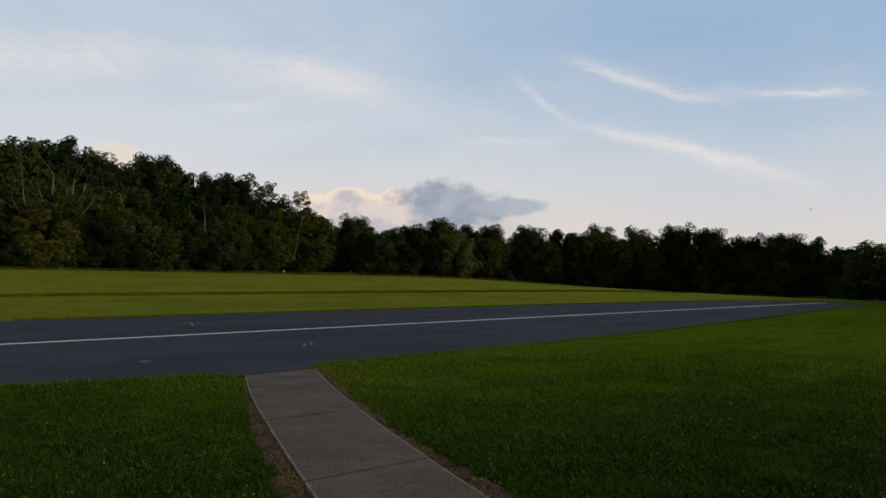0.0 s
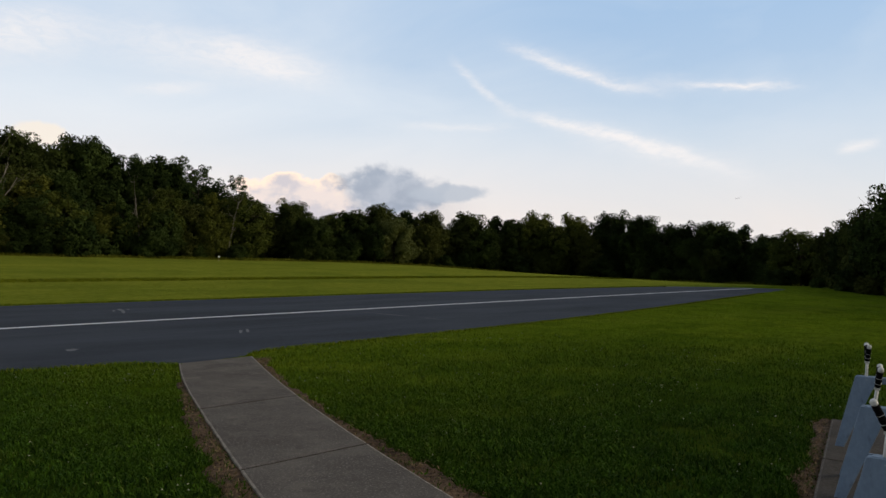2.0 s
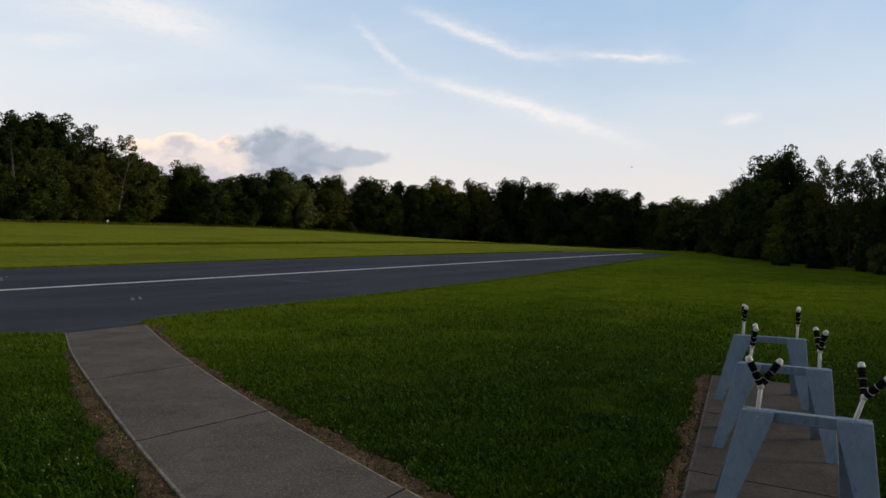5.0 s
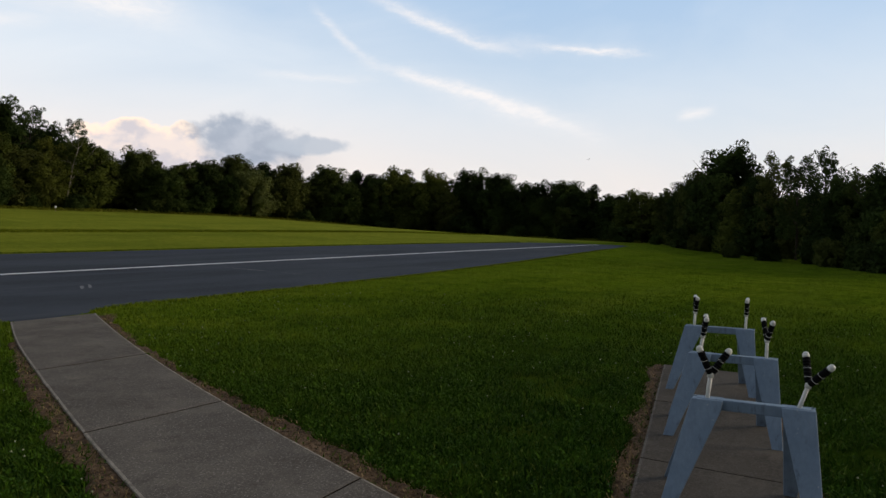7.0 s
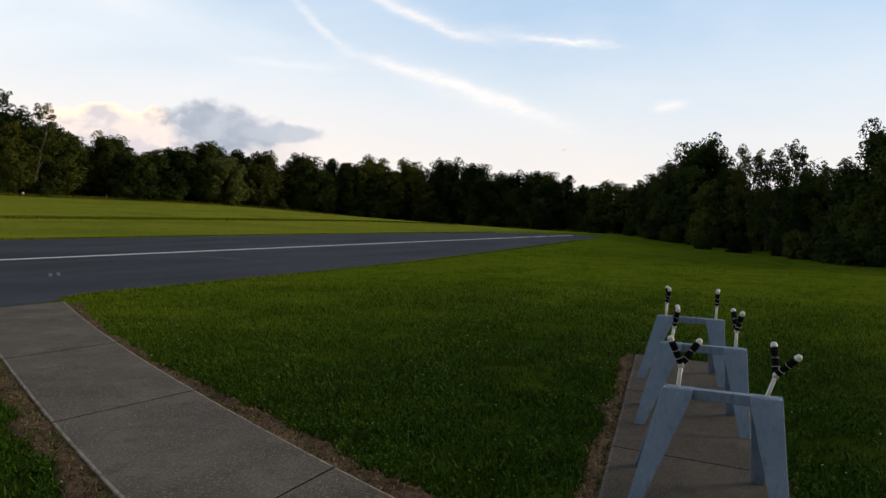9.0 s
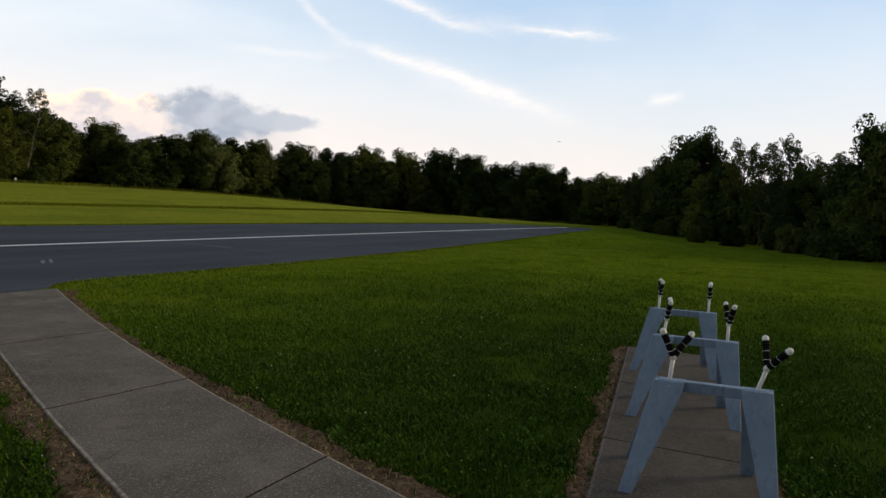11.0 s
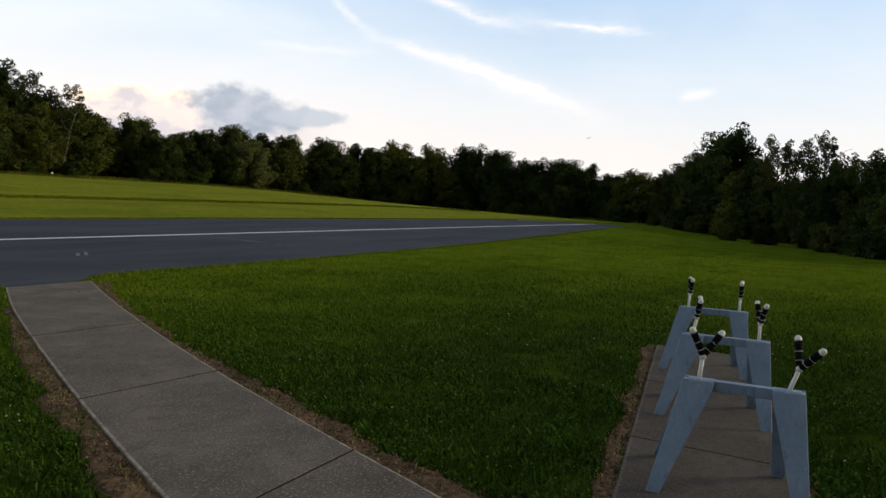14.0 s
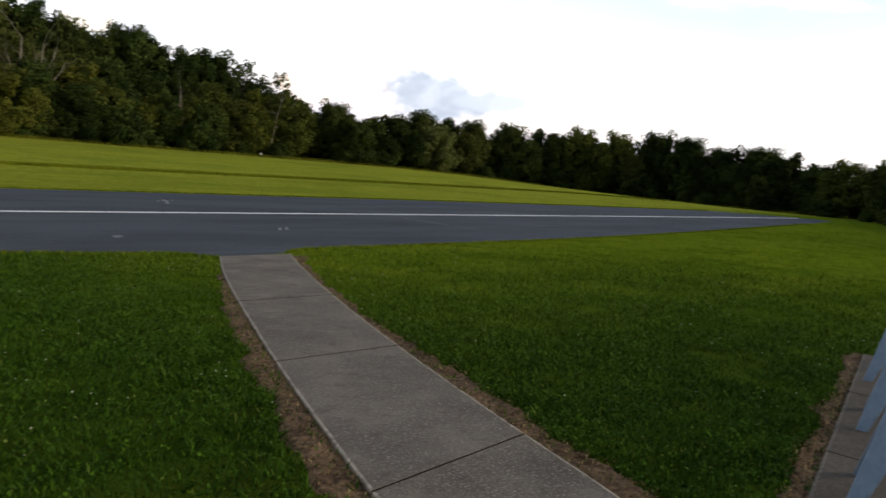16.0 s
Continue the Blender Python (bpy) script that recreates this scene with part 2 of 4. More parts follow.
def make_plain(name, a, c, scale, rough=0.8, spec=0.3, bumps=0.3, dist=0.004, stretch=(1, 1, 1)):
    m, k, b = material(name, rough, spec)
    co = k.add("ShaderNodeTexCoord").outputs["Object"]
    co = k.scaled(co, *stretch)
    n = k.noise(co, scale, 6, 0.65)
    big = k.noise(co, scale * 0.12, 3, 0.6)
    col = k.mix(k.span(k.math("ADD", k.math("MULTIPLY", n, 0.6), k.math("MULTIPLY", big, 0.4)), 0.33, 0.67), a, c)
    k.put(b, "Base_Color", col)
    bump(k, b, n, bumps, dist)
    return m


def make_paint():
    """Grey-blue paint on wood, with grain, scuffs and bare chips."""
    m, k, b = material("blue_grey_paint", 0.6, 0.35)
    co = k.add("ShaderNodeTexCoord").outputs["Object"]
    grain = k.noise(k.scaled(co, 6.0, 6.0, 1.0), 9.0, 6, 0.7, 0.4)
    big = k.noise(co, 3.5, 5, 0.6)
    chip = k.noise(co, 24.0, 4, 0.7)
    col = k.mix(k.span(big, 0.3, 0.7), (0.165, 0.238, 0.335), (0.235, 0.318, 0.425))
    col = k.mix(k.span(grain, 0.35, 0.75, 0.0, 0.45), col, (0.14, 0.185, 0.25))
    col = k.mix(k.span(chip, 0.66, 0.72, 0.0, 0.8), col, (0.50, 0.52, 0.54))
    stain = k.noise(k.scaled(co, 9.0, 9.0, 1.6), 2.0, 5, 0.65, 0.6)
    col = k.mix(k.span(stain, 0.52, 0.72, 0.0, 0.6), col, (0.085, 0.110, 0.145))
    k.put(b, "Base_Color", col)
    bump(k, b, grain, 0.5, 0.004)
    return m


def make_leaf(name, dark, light, warm):
    m, k, b = material(name, 0.85, 0.03)
    isl = k.add("ShaderNodeNewGeometry").outputs["Random Per Island"]
    pos = place_vector(k)
    rnd = k.add("ShaderNodeObjectInfo").outputs["Random"]
    n = k.noise(pos, 0.35, 4, 0.6)
    col = k.mix(k.span(n, 0.35, 0.68), dark, light)
    col = k.mix(k.math("MULTIPLY", isl, 0.30), col, light)
    col = k.mix(k.math("MULTIPLY", k.span(rnd, 0.5, 1.0), 0.75), col, warm)
    col = k.mix(k.math("MULTIPLY", k.span(rnd, 0.4, 0.0), 0.6), col, dark)
    k.put(b, "Base_Color", col)
    return m


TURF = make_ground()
BLADE = make_blade("grass_blade", 1.0)
BLADE_FAR = make_blade("far_grass_blade", 0.0)
CONCRETE = make_concrete("concrete", 0.92, 0.85)
CONCRETE_OLD = make_concrete("old_dark_concrete", 0.60, 0.35)
RIM = make_concrete_rim()
ASPHALT = make_asphalt()
PAINT = make_paint()
LINE_PAINT = make_plain("worn_white_line_paint", (0.84, 0.86, 0.88), (0.92, 0.94, 0.96), 6.0, 0.7, 0.3)
DARK_EARTH = make_plain("dark_earth", (0.018, 0.014, 0.010), (0.035, 0.028, 0.020), 20.0, 1.0, 0.05)
SCUFF = make_plain("pale_scuff", (0.10, 0.105, 0.115), (0.19, 0.195, 0.205), 3.0, 0.95, 0.1)
SOIL = make_plain("bare_soil", (0.024, 0.014, 0.008), (0.205, 0.132, 0.078), 24.0, 0.97, 0.1, 1.0, 0.03)
PVC = make_plain("white_plastic_pipe", (0.76, 0.75, 0.71), (0.86, 0.85, 0.82), 14.0, 0.4, 0.45, 0.05)
FOAM = make_plain("black_foam", (0.004, 0.004, 0.005), (0.010, 0.010, 0.011), 40.0, 0.9, 0.12, 0.4, 0.003)
WOOD_BARE = make_plain("bare_wood", (0.30, 0.24, 0.16), (0.45, 0.37, 0.25), 12.0, 0.8)
BARK = make_plain("bark", (0.030, 0.024, 0.018), (0.075, 0.060, 0.045), 5.0, 0.95, 0.1, 0.8, 0.03, (1, 1, 0.25))
PALE_BARK = make_plain("pale_bark", (0.13, 0.118, 0.098), (0.27, 0.245, 0.21), 4.0, 0.9, 0.1, 0.6, 0.02, (1, 1, 0.25))
LEAF = make_leaf("dark_leaves", (0.009, 0.018, 0.005), (0.058, 0.088, 0.021), (0.080, 0.088, 0.021))
LEAF_WARM = make_leaf("yellow_green_leaves", (0.030, 0.042, 0.008), (0.110, 0.135, 0.026), (0.125, 0.130, 0.022))
LEAF_PALE = make_leaf("pale_leaves", (0.085, 0.105, 0.034), (0.15, 0.17, 0.052), (0.14, 0.15, 0.04))
CLOVER = make_plain("clover_flower", (0.30, 0.31, 0.20), (0.48, 0.49, 0.34), 30.0)
GREEN_LEAF = make_plain("weed_leaf", (0.05, 0.09, 0.02), (0.09, 0.13, 0.03), 20.0)
WHITE_FILM = make_plain("white_covering_film", (0.76, 0.77, 0.78), (0.82, 0.82, 0.82), 3.0, 0.3, 0.5, 0.0)
BLUE_FILM = make_plain("blue_covering_film", (0.02, 0.06, 0.30), (0.03, 0.08, 0.36), 3.0, 0.3, 0.5, 0.0)
RUBBER = make_plain("black_rubber", (0.012, 0.012, 0.012), (0.03, 0.03, 0.03), 20.0, 0.8)


# ---- mesh helpers ----
def mesh_of(name, bm, mat, smooth=False):
    me = bpy.data.meshes.new(name)
    bm.to_mesh(me)
    bm.free()
    if mat:
        me.materials.append(mat)
    if smooth:
        me.polygons.foreach_set("use_smooth", [True] * len(me.polygons))
    return me


def part(name, bm, mat, parent, label="", smooth=False):
    ob = new(name, mesh_of(name, bm, mat, smooth))
    if parent:
        ob.parent = parent
    if label:
        tagged(ob, label)
    return ob


def quads_object(name, verts, faces, mat):
    """A mesh from numpy arrays: verts (n, 3), faces (m, k)."""
    me = bpy.data.meshes.new(name)
    n, k = faces.shape
    me.vertices.add(len(verts))
    me.vertices.foreach_set("co", np.ascontiguousarray(verts, np.float32).ravel())
    me.loops.add(n * k)
    me.loops.foreach_set("vertex_index", np.ascontiguousarray(faces, np.int32).ravel())
    me.polygons.add(n)
    me.polygons.foreach_set("loop_start", np.arange(0, n * k, k, dtype=np.int32))
    me.update(calc_edges=True)
    me.materials.append(mat)
    return me


def box(bm, size, m, bevel=0.0):
    r = bmesh.ops.create_cube(bm, size=1.0)
    bmesh.ops.scale(bm, vec=size, verts=r["verts"])
    if bevel:
        es = {e for v in r["verts"] for e in v.link_edges}
        r = bmesh.ops.bevel(bm, geom=list(es), offset=bevel, segments=2, affect="EDGES", profile=0.5)
        vs = {v for f in r["faces"] for v in f.verts}
        for f in list(vs):
            for e in f.link_edges:
                vs.add(e.other_vert(f))
        bmesh.ops.transform(bm, matrix=m, verts=list(vs))
    else:
        bmesh.ops.transform(bm, matrix=m, verts=r["verts"])


def rod(bm, a, b, r0, r1=None, seg=10):
    a, b = Vector(a), Vector(b)
    d = b - a
    m = Matrix.Translation((a + b) / 2) @ d.to_track_quat("Z", "Y").to_matrix().to_4x4()
    bmesh.ops.create_cone(bm, cap_ends=True, segments=seg, radius1=r0, radius2=r0 if r1 is None else r1, depth=d.length, matrix=m)


# ---- ground ----
def soft(v, w):
    return w * np.logaddexp(0, np.asarray(v) / w)


def sig(v):
    return 0.5 + 0.5 * np.tanh(np.asarray(v) / 2)


def near_edge(x):
    """The runway's near edge; the asphalt reaches out to meet the walkway."""
    x = np.asarray(x)
    return 12.25 + 0.165 * soft(x - 18.0, 5.0) + 0.35 * soft(5.3 - x, 0.4) - 0.74 * sig((x - 6.0) / 0.12) * sig((7.95 - x) / 0.2)


def far_edge(x):
    return 32.2 - 0.11 * soft(np.asarray(x) - 42.0, 5.0)


def line_y(x):
    return 20.6 + 0.026 * x


def woods_edge(az):
    """Distance from the walkway's end to the edge of the woods, by direction in degrees."""
    return np.interp(az, [-12, -8, -2, 3, 7, 13, 18, 21, 28, 35, 45, 57, 75, 95], [36, 38, 44, 54, 66, 90, 118, 125, 135, 140, 130, 112, 105, 104])


def terrain(x, y):
    """Height of the ground: level by the runway, up the far field, down to the near woods."""
    x, y = np.asarray(x, float), np.asarray(y, float)
    hill = np.minimum(0.044 * soft(y - 36.0, 3.0), 6.0) * sig((112 - x) / 9)
    end = -0.018 * soft(x - 72, 4.0) * sig((85 - y) / 10)
    side = np.maximum(-0.02 * soft(x - 20, 4.0), -0.8) * sig((near_edge(x) - y - 4) / 2)
    return hill + np.maximum(end, -3) + side


def build_ground():
    rings = np.concatenate([np.linspace(0.0, 6, 25), np.geomspace(6.4, 60, 60), np.geomspace(63, 240, 50), np.geomspace(270, 2500, 14)])
    n = 240
    ang = np.linspace(0, 2 * np.pi, n, endpoint=False)
    R, A = np.meshgrid(rings[1:], ang, indexing="ij")
    X, Y = R * np.cos(A), R * np.sin(A)
    Z = terrain(X, Y)
    verts = np.c_[X.ravel(), Y.ravel(), Z.ravel()]
    i, j = np.meshgrid(np.arange(len(rings) - 2), np.arange(n), indexing="ij")
    a = i * n + j
    b = i * n + (j + 1) % n
    faces = np.stack([a, a + n, b + n, b], -1).reshape(-1, 4)
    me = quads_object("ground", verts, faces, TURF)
    me.polygons.foreach_set("use_smooth", [True] * len(me.polygons))
    bm = bmesh.new()
    bm.from_mesh(me)
    bm.verts.ensure_lookup_table()
    bm.faces.new([bm.verts[q] for q in range(n)])
    bm.normal_update()
    bm.to_mesh(me)
    bm.free()
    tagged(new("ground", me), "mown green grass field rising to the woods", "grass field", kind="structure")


build_ground()


# ---- walkway, pad and runway shapes in plan ----
def walk_mid(y):
    return 2.055 + 0.336 * y + 0.0084 * y * y - 0.05 * float(sig((y - 8.5) / 0.8))


def walk_half(y):
    return 0.66 + 0.05 * float(sig((y - 8.5) / 0.8))


def pad_left(x):
    return 0.355 + 0.21 * x


PAD_WIDE, PAD_X0, PAD_X1 = 1.02, 3.35, 8.82


def ragged(s, seed, size):
    return size * (noise.noise((s * 1.7, seed, 0.3)) + 0.45 * noise.noise((s * 5.1, seed + 7, 0.9)) + 0.5 * noise.noise((s * 17.0, seed, 3.3)))


def bare_left(y):
    """Width of the bare soil on the walkway's inner side."""
    return max(0.02, 0.26 * min(1, max(0.1, (10.3 - y) / 3.0)) + ragged(y, 1.0, 0.12))


def bare_right(y):
    return max(0.02, 0.13 + 0.15 * float(sig((5.6 - y) / 1.0)) + 0.18 * float(sig((y - 10.5) / 0.2)) + ragged(y, 4.0, 0.12))


def bare_pad(x):
    return max(0.02, 0.15 + ragged(x, 9.0, 0.08))


def build_runway():
    xs = np.concatenate([np.arange(-45, 40, 0.25), np.arange(40, 67.4, 0.4)])
    rows = []
    random.seed(5)
    for x in xs:
        y0 = float(near_edge(x)) + ragged(x * 0.5, 20, 0.10) + random.uniform(-0.03, 0.03)
        y1 = float(far_edge(x)) + ragged(x * 0.4, 30, 0.16)
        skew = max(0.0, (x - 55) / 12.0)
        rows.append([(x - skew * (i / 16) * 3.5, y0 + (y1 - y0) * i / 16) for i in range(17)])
    bm = bmesh.new()
    grid = [[bm.verts.new((px, py, float(terrain(px, py)) + 0.035 - (0.03 if i in (0, 16) else 0))) for i, (px, py) in enumerate(r)] for r in rows]
    for r, s in zip(grid, grid[1:]):
        for i in range(16):
            bm.faces.new((r[i], s[i], s[i + 1], r[i + 1]))
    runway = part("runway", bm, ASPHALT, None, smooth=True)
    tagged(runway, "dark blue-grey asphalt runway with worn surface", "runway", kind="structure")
    bm = bmesh.new()
    last = None
    for x in np.arange(-45, 64.6, 0.5):
        c = line_y(x) + 0.02 * noise.noise((x * 0.2, 0, 0))
        w = 0.150 + 0.014 * noise.noise((x * 1.3, 4, 0))
        zz = float(terrain(x, c)) + 0.044
        row = [bm.verts.new((x, c + o * w, zz)) for o in (-1, 1)]
        if last:
            bm.faces.new((last[0], row[0], row[1], last[1]))
        last = row
    part("white_line", bm, LINE_PAINT, runway, "worn white painted line along the runway")
    random.seed(8)
    # squiggles of spilled oil and rubber, each along its own line
    for cx, cy, n, wide, tall, way in ((11.9, 25.8, 6, 0.22, 2.4, 65), (10.45, 16.0, 4, 0.12, 1.3, 57), (5.9, 14.5, 2, 0.35, 0.4, 70), (17.4, 17.0, 4, 0.16, 3.2, 80)):
        ca, sa = math.cos(radians(way)), math.sin(radians(way))
        for q in range(n):
            bm = bmesh.new()
            u, v = random.gauss(0, tall * 0.4), random.gauss(0, wide * 0.5)
            x, y = cx + u * ca - v * sa, cy + u * sa + v * ca
            r = random.uniform(0.2, 0.4)
            ring = []
            for t in np.linspace(0, 6.28, 11)[:-1]:
                du, dv = math.cos(t) * tall * r * random.uniform(0.5, 1.2), math.sin(t) * wide * r * random.uniform(0.5, 1.2)
                ring.append(bm.verts.new((x + du * ca - dv * sa, y + du * sa + dv * ca, float(terrain(x, y)) + 0.041)))
            bm.faces.new(ring)
            part("scuff", bm, SCUFF, runway, "pale scuff mark on the asphalt")
    return runway


runway = build_runway()


def slab(name, corners, top, parent, label="", plain=(), mat=None, rim=None):
    """A concrete slab with eased, paler edges; corners: a ring in plan, counter-clockwise."""
    bm = bmesh.new()
    mid = Vector((sum(c[0] for c in corners) / len(corners), sum(c[1] for c in corners) / len(corners)))
    ring = lambda inset, z: [bm.verts.new(((c[0] + (mid.x - c[0]) * 0) + inset * n[0], c[1] + inset * n[1], z)) for c, n in zip(corners, normals)]
    normals = []
    m = len(corners)
    for i in range(m):
        p, c, q = Vector(corners[i - 1]), Vector(corners[i]), Vector(corners[(i + 1) % m])
        a, b = (c - p).normalized(), (q - c).normalized()
        na, nb = Vector((-a.y, a.x)), Vector((-b.y, b.x))
        v = na + nb
        v = v / max(0.3, v.length_squared / 2)
        normals.append((v.x, v.y))
    outer, low, edge, inner = ring(0.0, top - 0.12), ring(0.0, top - 0.012), ring(0.002, top - 0.003), ring(0.020, top)
    for a, b, mi in ((outer, low, 1), (low, edge, 1), (edge, inner, 1)):
        for i in range(m):
            f = bm.faces.new((a[i], a[(i + 1) % m], b[(i + 1) % m], b[i]))
            f.material_index = mi if i not in plain else (2 if b is not inner else 0)
    bm.faces.new(inner)
    bmesh.ops.recalc_face_normals(bm, faces=bm.faces)
    ob = part(name, bm, mat or CONCRETE, parent, label)
    ob.data.materials.append(rim or RIM)
    ob.data.materials.append(DARK_EARTH)
    return ob


def build_walkway():
    walkway = tagged(new("pavement"), "grey concrete walkway of jointed slabs leading to the runway", "walkway", kind="structure")
    walkway.empty_display_size = 0.2
    # the joints lie square to the path, so they run aslant in plan
    joints = [(-2.4, 0.2), (0.2, 0.2), (2.77, -0.08), (5.10, 0.08), (7.62, 0.08), (11.48, 0.0)]
    for (a, sa), (b, sb) in zip(joints, joints[1:]):
        n = 9
        edge = {}
        for side in (-1, 1):
            lo, hi = a - side * sa / 2 + 0.006, b - side * sb / 2 - 0.006
            ys = [lo + (hi - lo) * i / n for i in range(n + 1)]
            edge[side] = [(walk_mid(y) + side * walk_half(y) + 0.008 * noise.noise((y * 3, 3 + 2 * side, 1)), y) for y in ys]
        slab("slab", edge[1] + edge[-1][::-1], 0.030 + 0.004 * noise.noise((a, 2, 0)), walkway, plain=(n, 2 * n + 1) if b < 11 else (2 * n + 1,))
    bm = bmesh.new()
    ys = np.arange(-2.3, 11.4, 0.25)
    rows = [[bm.verts.new((walk_mid(y) + sx * (walk_half(y) - 0.04), y, 0.016)) for sx in (-1, 1)] for y in ys]
    for p, q in zip(rows, rows[1:]):
        bm.faces.new((p[0], p[1], q[1], q[0]))
    part("bedding", bm, DARK_EARTH, walkway, "dark earth in the joints")
    pad = tagged(new("pavement"), "grey concrete pad strip under the model aircraft stands", "pad", kind="structure")
    pad.empty_display_size = 0.2
    joints = [PAD_X0, 5.13, 6.92, PAD_X1]
    for a, b in zip(joints, joints[1:]):
        a, b = a + 0.004, b - 0.004
        ring = [(a, pad_left(a) - PAD_WIDE), ((a + b) / 2, pad_left((a + b) / 2) - PAD_WIDE), (b, pad_left(b) - PAD_WIDE),
                (b, pad_left(b)), ((a + b) / 2, pad_left((a + b) / 2)), (a, pad_left(a))]
        slab("slab", ring, 0.034, pad, plain=(2, 5), mat=CONCRETE_OLD, rim=CONCRETE)


build_walkway()


def soil_strip(name, points, label):
    """A low, lumpy strip of bare earth between two ragged edges: points is rows of inner and outer (x, y)."""
    bm = bmesh.new()
    rows = []
    for (xa, ya), (xb, yb) in points:
        row = []
        for i in range(7):
            f = i / 6
            x, y = xa + (xb - xa) * f, ya + (yb - ya) * f
            zz = 0.012 + 0.014 * noise.noise((x * 7, y * 7, 2)) + 0.008 * noise.noise((x * 23, y * 23, 5)) - 0.03 * (f > 0.99)
            row.append(bm.verts.new((x, y, zz + float(terrain(x, y)))))
        rows.append(row)
    for r, s in zip(rows, rows[1:]):
        for i in range(6):
            bm.faces.new((r[i], r[i + 1], s[i + 1], s[i]))
    bmesh.ops.recalc_face_normals(bm, faces=bm.faces)
    tagged(part(name, bm, SOIL, None, smooth=True), label, "bare soil", kind="stuff")


def build_soil():
    ys = np.arange(-2.2, 10.3, 0.05)
    soil_strip("bare_soil", [((walk_mid(y) - walk_half(y) + 0.03, y), (walk_mid(y) - walk_half(y) - bare_left(y), y + 0.03)) for y in ys],
               "brown trodden soil along the walkway edge")
    for ys in (np.arange(1.15, 11.3, 0.05), np.arange(-2.2, -0.1, 0.05)):
        soil_strip("bare_soil", [((walk_mid(y) + walk_half(y) - 0.03, y), (walk_mid(y) + walk_half(y) + bare_right(y), y)) for y in ys],
                   "brown soil and dry grass along the walkway edge")
    xs = np.arange(PAD_X0, PAD_X1 + 0.1, 0.05)
    soil_strip("bare_soil", [((x, pad_left(x) - 0.03), (x, pad_left(x) + bare_pad(x))) for x in xs], "brown soil beside the concrete pad")
    soil_strip("bare_soil", [((x, pad_left(x) - PAD_WIDE + 0.03), (x, pad_left(x) - PAD_WIDE - bare_pad(x + 30))) for x in xs], "brown soil beside the concrete pad")


build_soil()


# ---- stands for model aircraft ----
def cradle(parent, at, turn, lean):
    """A Y of white pipe with foam-wrapped arms."""
    m = Matrix.Translation(at) @ Matrix.Rotation(radians(lean), 4, "X") @ Matrix.Rotation(radians(turn), 4, "Z")
    fork = new("cradle")
    fork.empty_display_size = 0.05
    fork.parent = parent
    fork.matrix_basis = m
    bm = bmesh.new()
    rod(bm, (0, 0, -0.06), (0, 0, 0.145), 0.0125, seg=14)
    rod(bm, (0, 0, 0.122), (0, 0, 0.155), 0.019, seg=14)
    part("post", bm, PVC, fork, "white plastic pipe post", True)
    for s in (-1, 1):
        a, b = Vector((0, 0, 0.140)), Vector((0, s * 0.090, 0.286))
        d = (b - a).normalized()
        bm = bmesh.new()
        prev = None
        for i in range(9):
            f = 0.06 + 0.86 * i / 9
            g = 0.06 + 0.86 * (i + 1) / 9
            r = 0.0200 + 0.0014 * (i % 2)
            rod(bm, a + (b - a) * f, a + (b - a) * g, r, r * 0.985, 14)
        part("foam_arm", bm, FOAM, fork, "black foam sleeve wrapped round the arm", True)
        for f in (0.25, 0.55):
            bm = bmesh.new()
            rod(bm, a + (b - a) * f, a + (b - a) * (f + 0.012), 0.0220, seg=14)
            part("band", bm, PVC, fork, "thin pale tape band", True)
        bm = bmesh.new()
        rod(bm, a + (b - a) * 0.90, b, 0.0195, seg=16)
        bmesh.ops.create_uvsphere(bm, u_segments=16, v_segments=8, radius=0.0195, matrix=Matrix.Translation(b))
        part("cap", bm, PVC, fork, "white plastic end cap", True)


STAND_H = 0.62


def stand(x, y, turn, forks, label):
    st = new("aircraft_stand")
    st.empty_display_size = 0.2
    st.matrix_basis = pose(x, y, 0.031, 0, 0, turn)
    tagged(st, label, "aircraft stand", "model aircraft stands on the pad")
    half, top = 0.33, STAND_H
    bm = bmesh.new()
    box(bm, (0.060, 2 * half - 0.045, 0.062), Matrix.Translation((0, 0, top - 0.031)), 0.005)
    part("top_rail", bm, PAINT, st)
    for sy in (-1, 1):
        for sx in (-1, 1):
            # a tapered board, broad at the top, leaning out both ways
            bm = bmesh.new()
            t = 0.019
            flare = 0.167 + 0.033 * sx if sy > 0 else 0.01 + 0.07 * sx
            prof = [(sy * half, top - 0.002), (sy * (half - 0.175), top - 0.002), (sy * (half - 0.168), top - 0.055), (sy * (half - 0.075) + flare, 0.0), (sy * half + flare, 0.0)]
            if sy < 0:
                prof = prof[::-1]
            fr, bk = [], []
            for (py, pz) in prof:
                out = 0.034 + (top - pz) / top * 0.285
                fr.append(bm.verts.new((sx * (out + t), py, pz)))
                bk.append(bm.verts.new((sx * out, py, pz)))
            bm.faces.new(fr)
            bm.faces.new(bk[::-1])
            for i in range(5):
                j = (i + 1) % 5
                bm.faces.new((fr[i], bk[i], bk[j], fr[j]))
            bmesh.ops.recalc_face_normals(bm, faces=bm.faces)
            bmesh.ops.bevel(bm, geom=list(bm.edges), offset=0.003, segments=1, affect="EDGES")
            part("leg", bm, PAINT, st)
        # end block under the rail
        bm = bmesh.new()
        box(bm, (0.058, 0.020, 0.16), Matrix.Translation((0, sy * (half - 0.012), top - 0.085)), 0.003)
        part("end_block", bm, PAINT, st)
    for sy, (turn_fork, lean) in zip((1, -1), forks):
        cradle(st, (0, sy * (half - 0.085), top), turn_fork, lean)
    return st


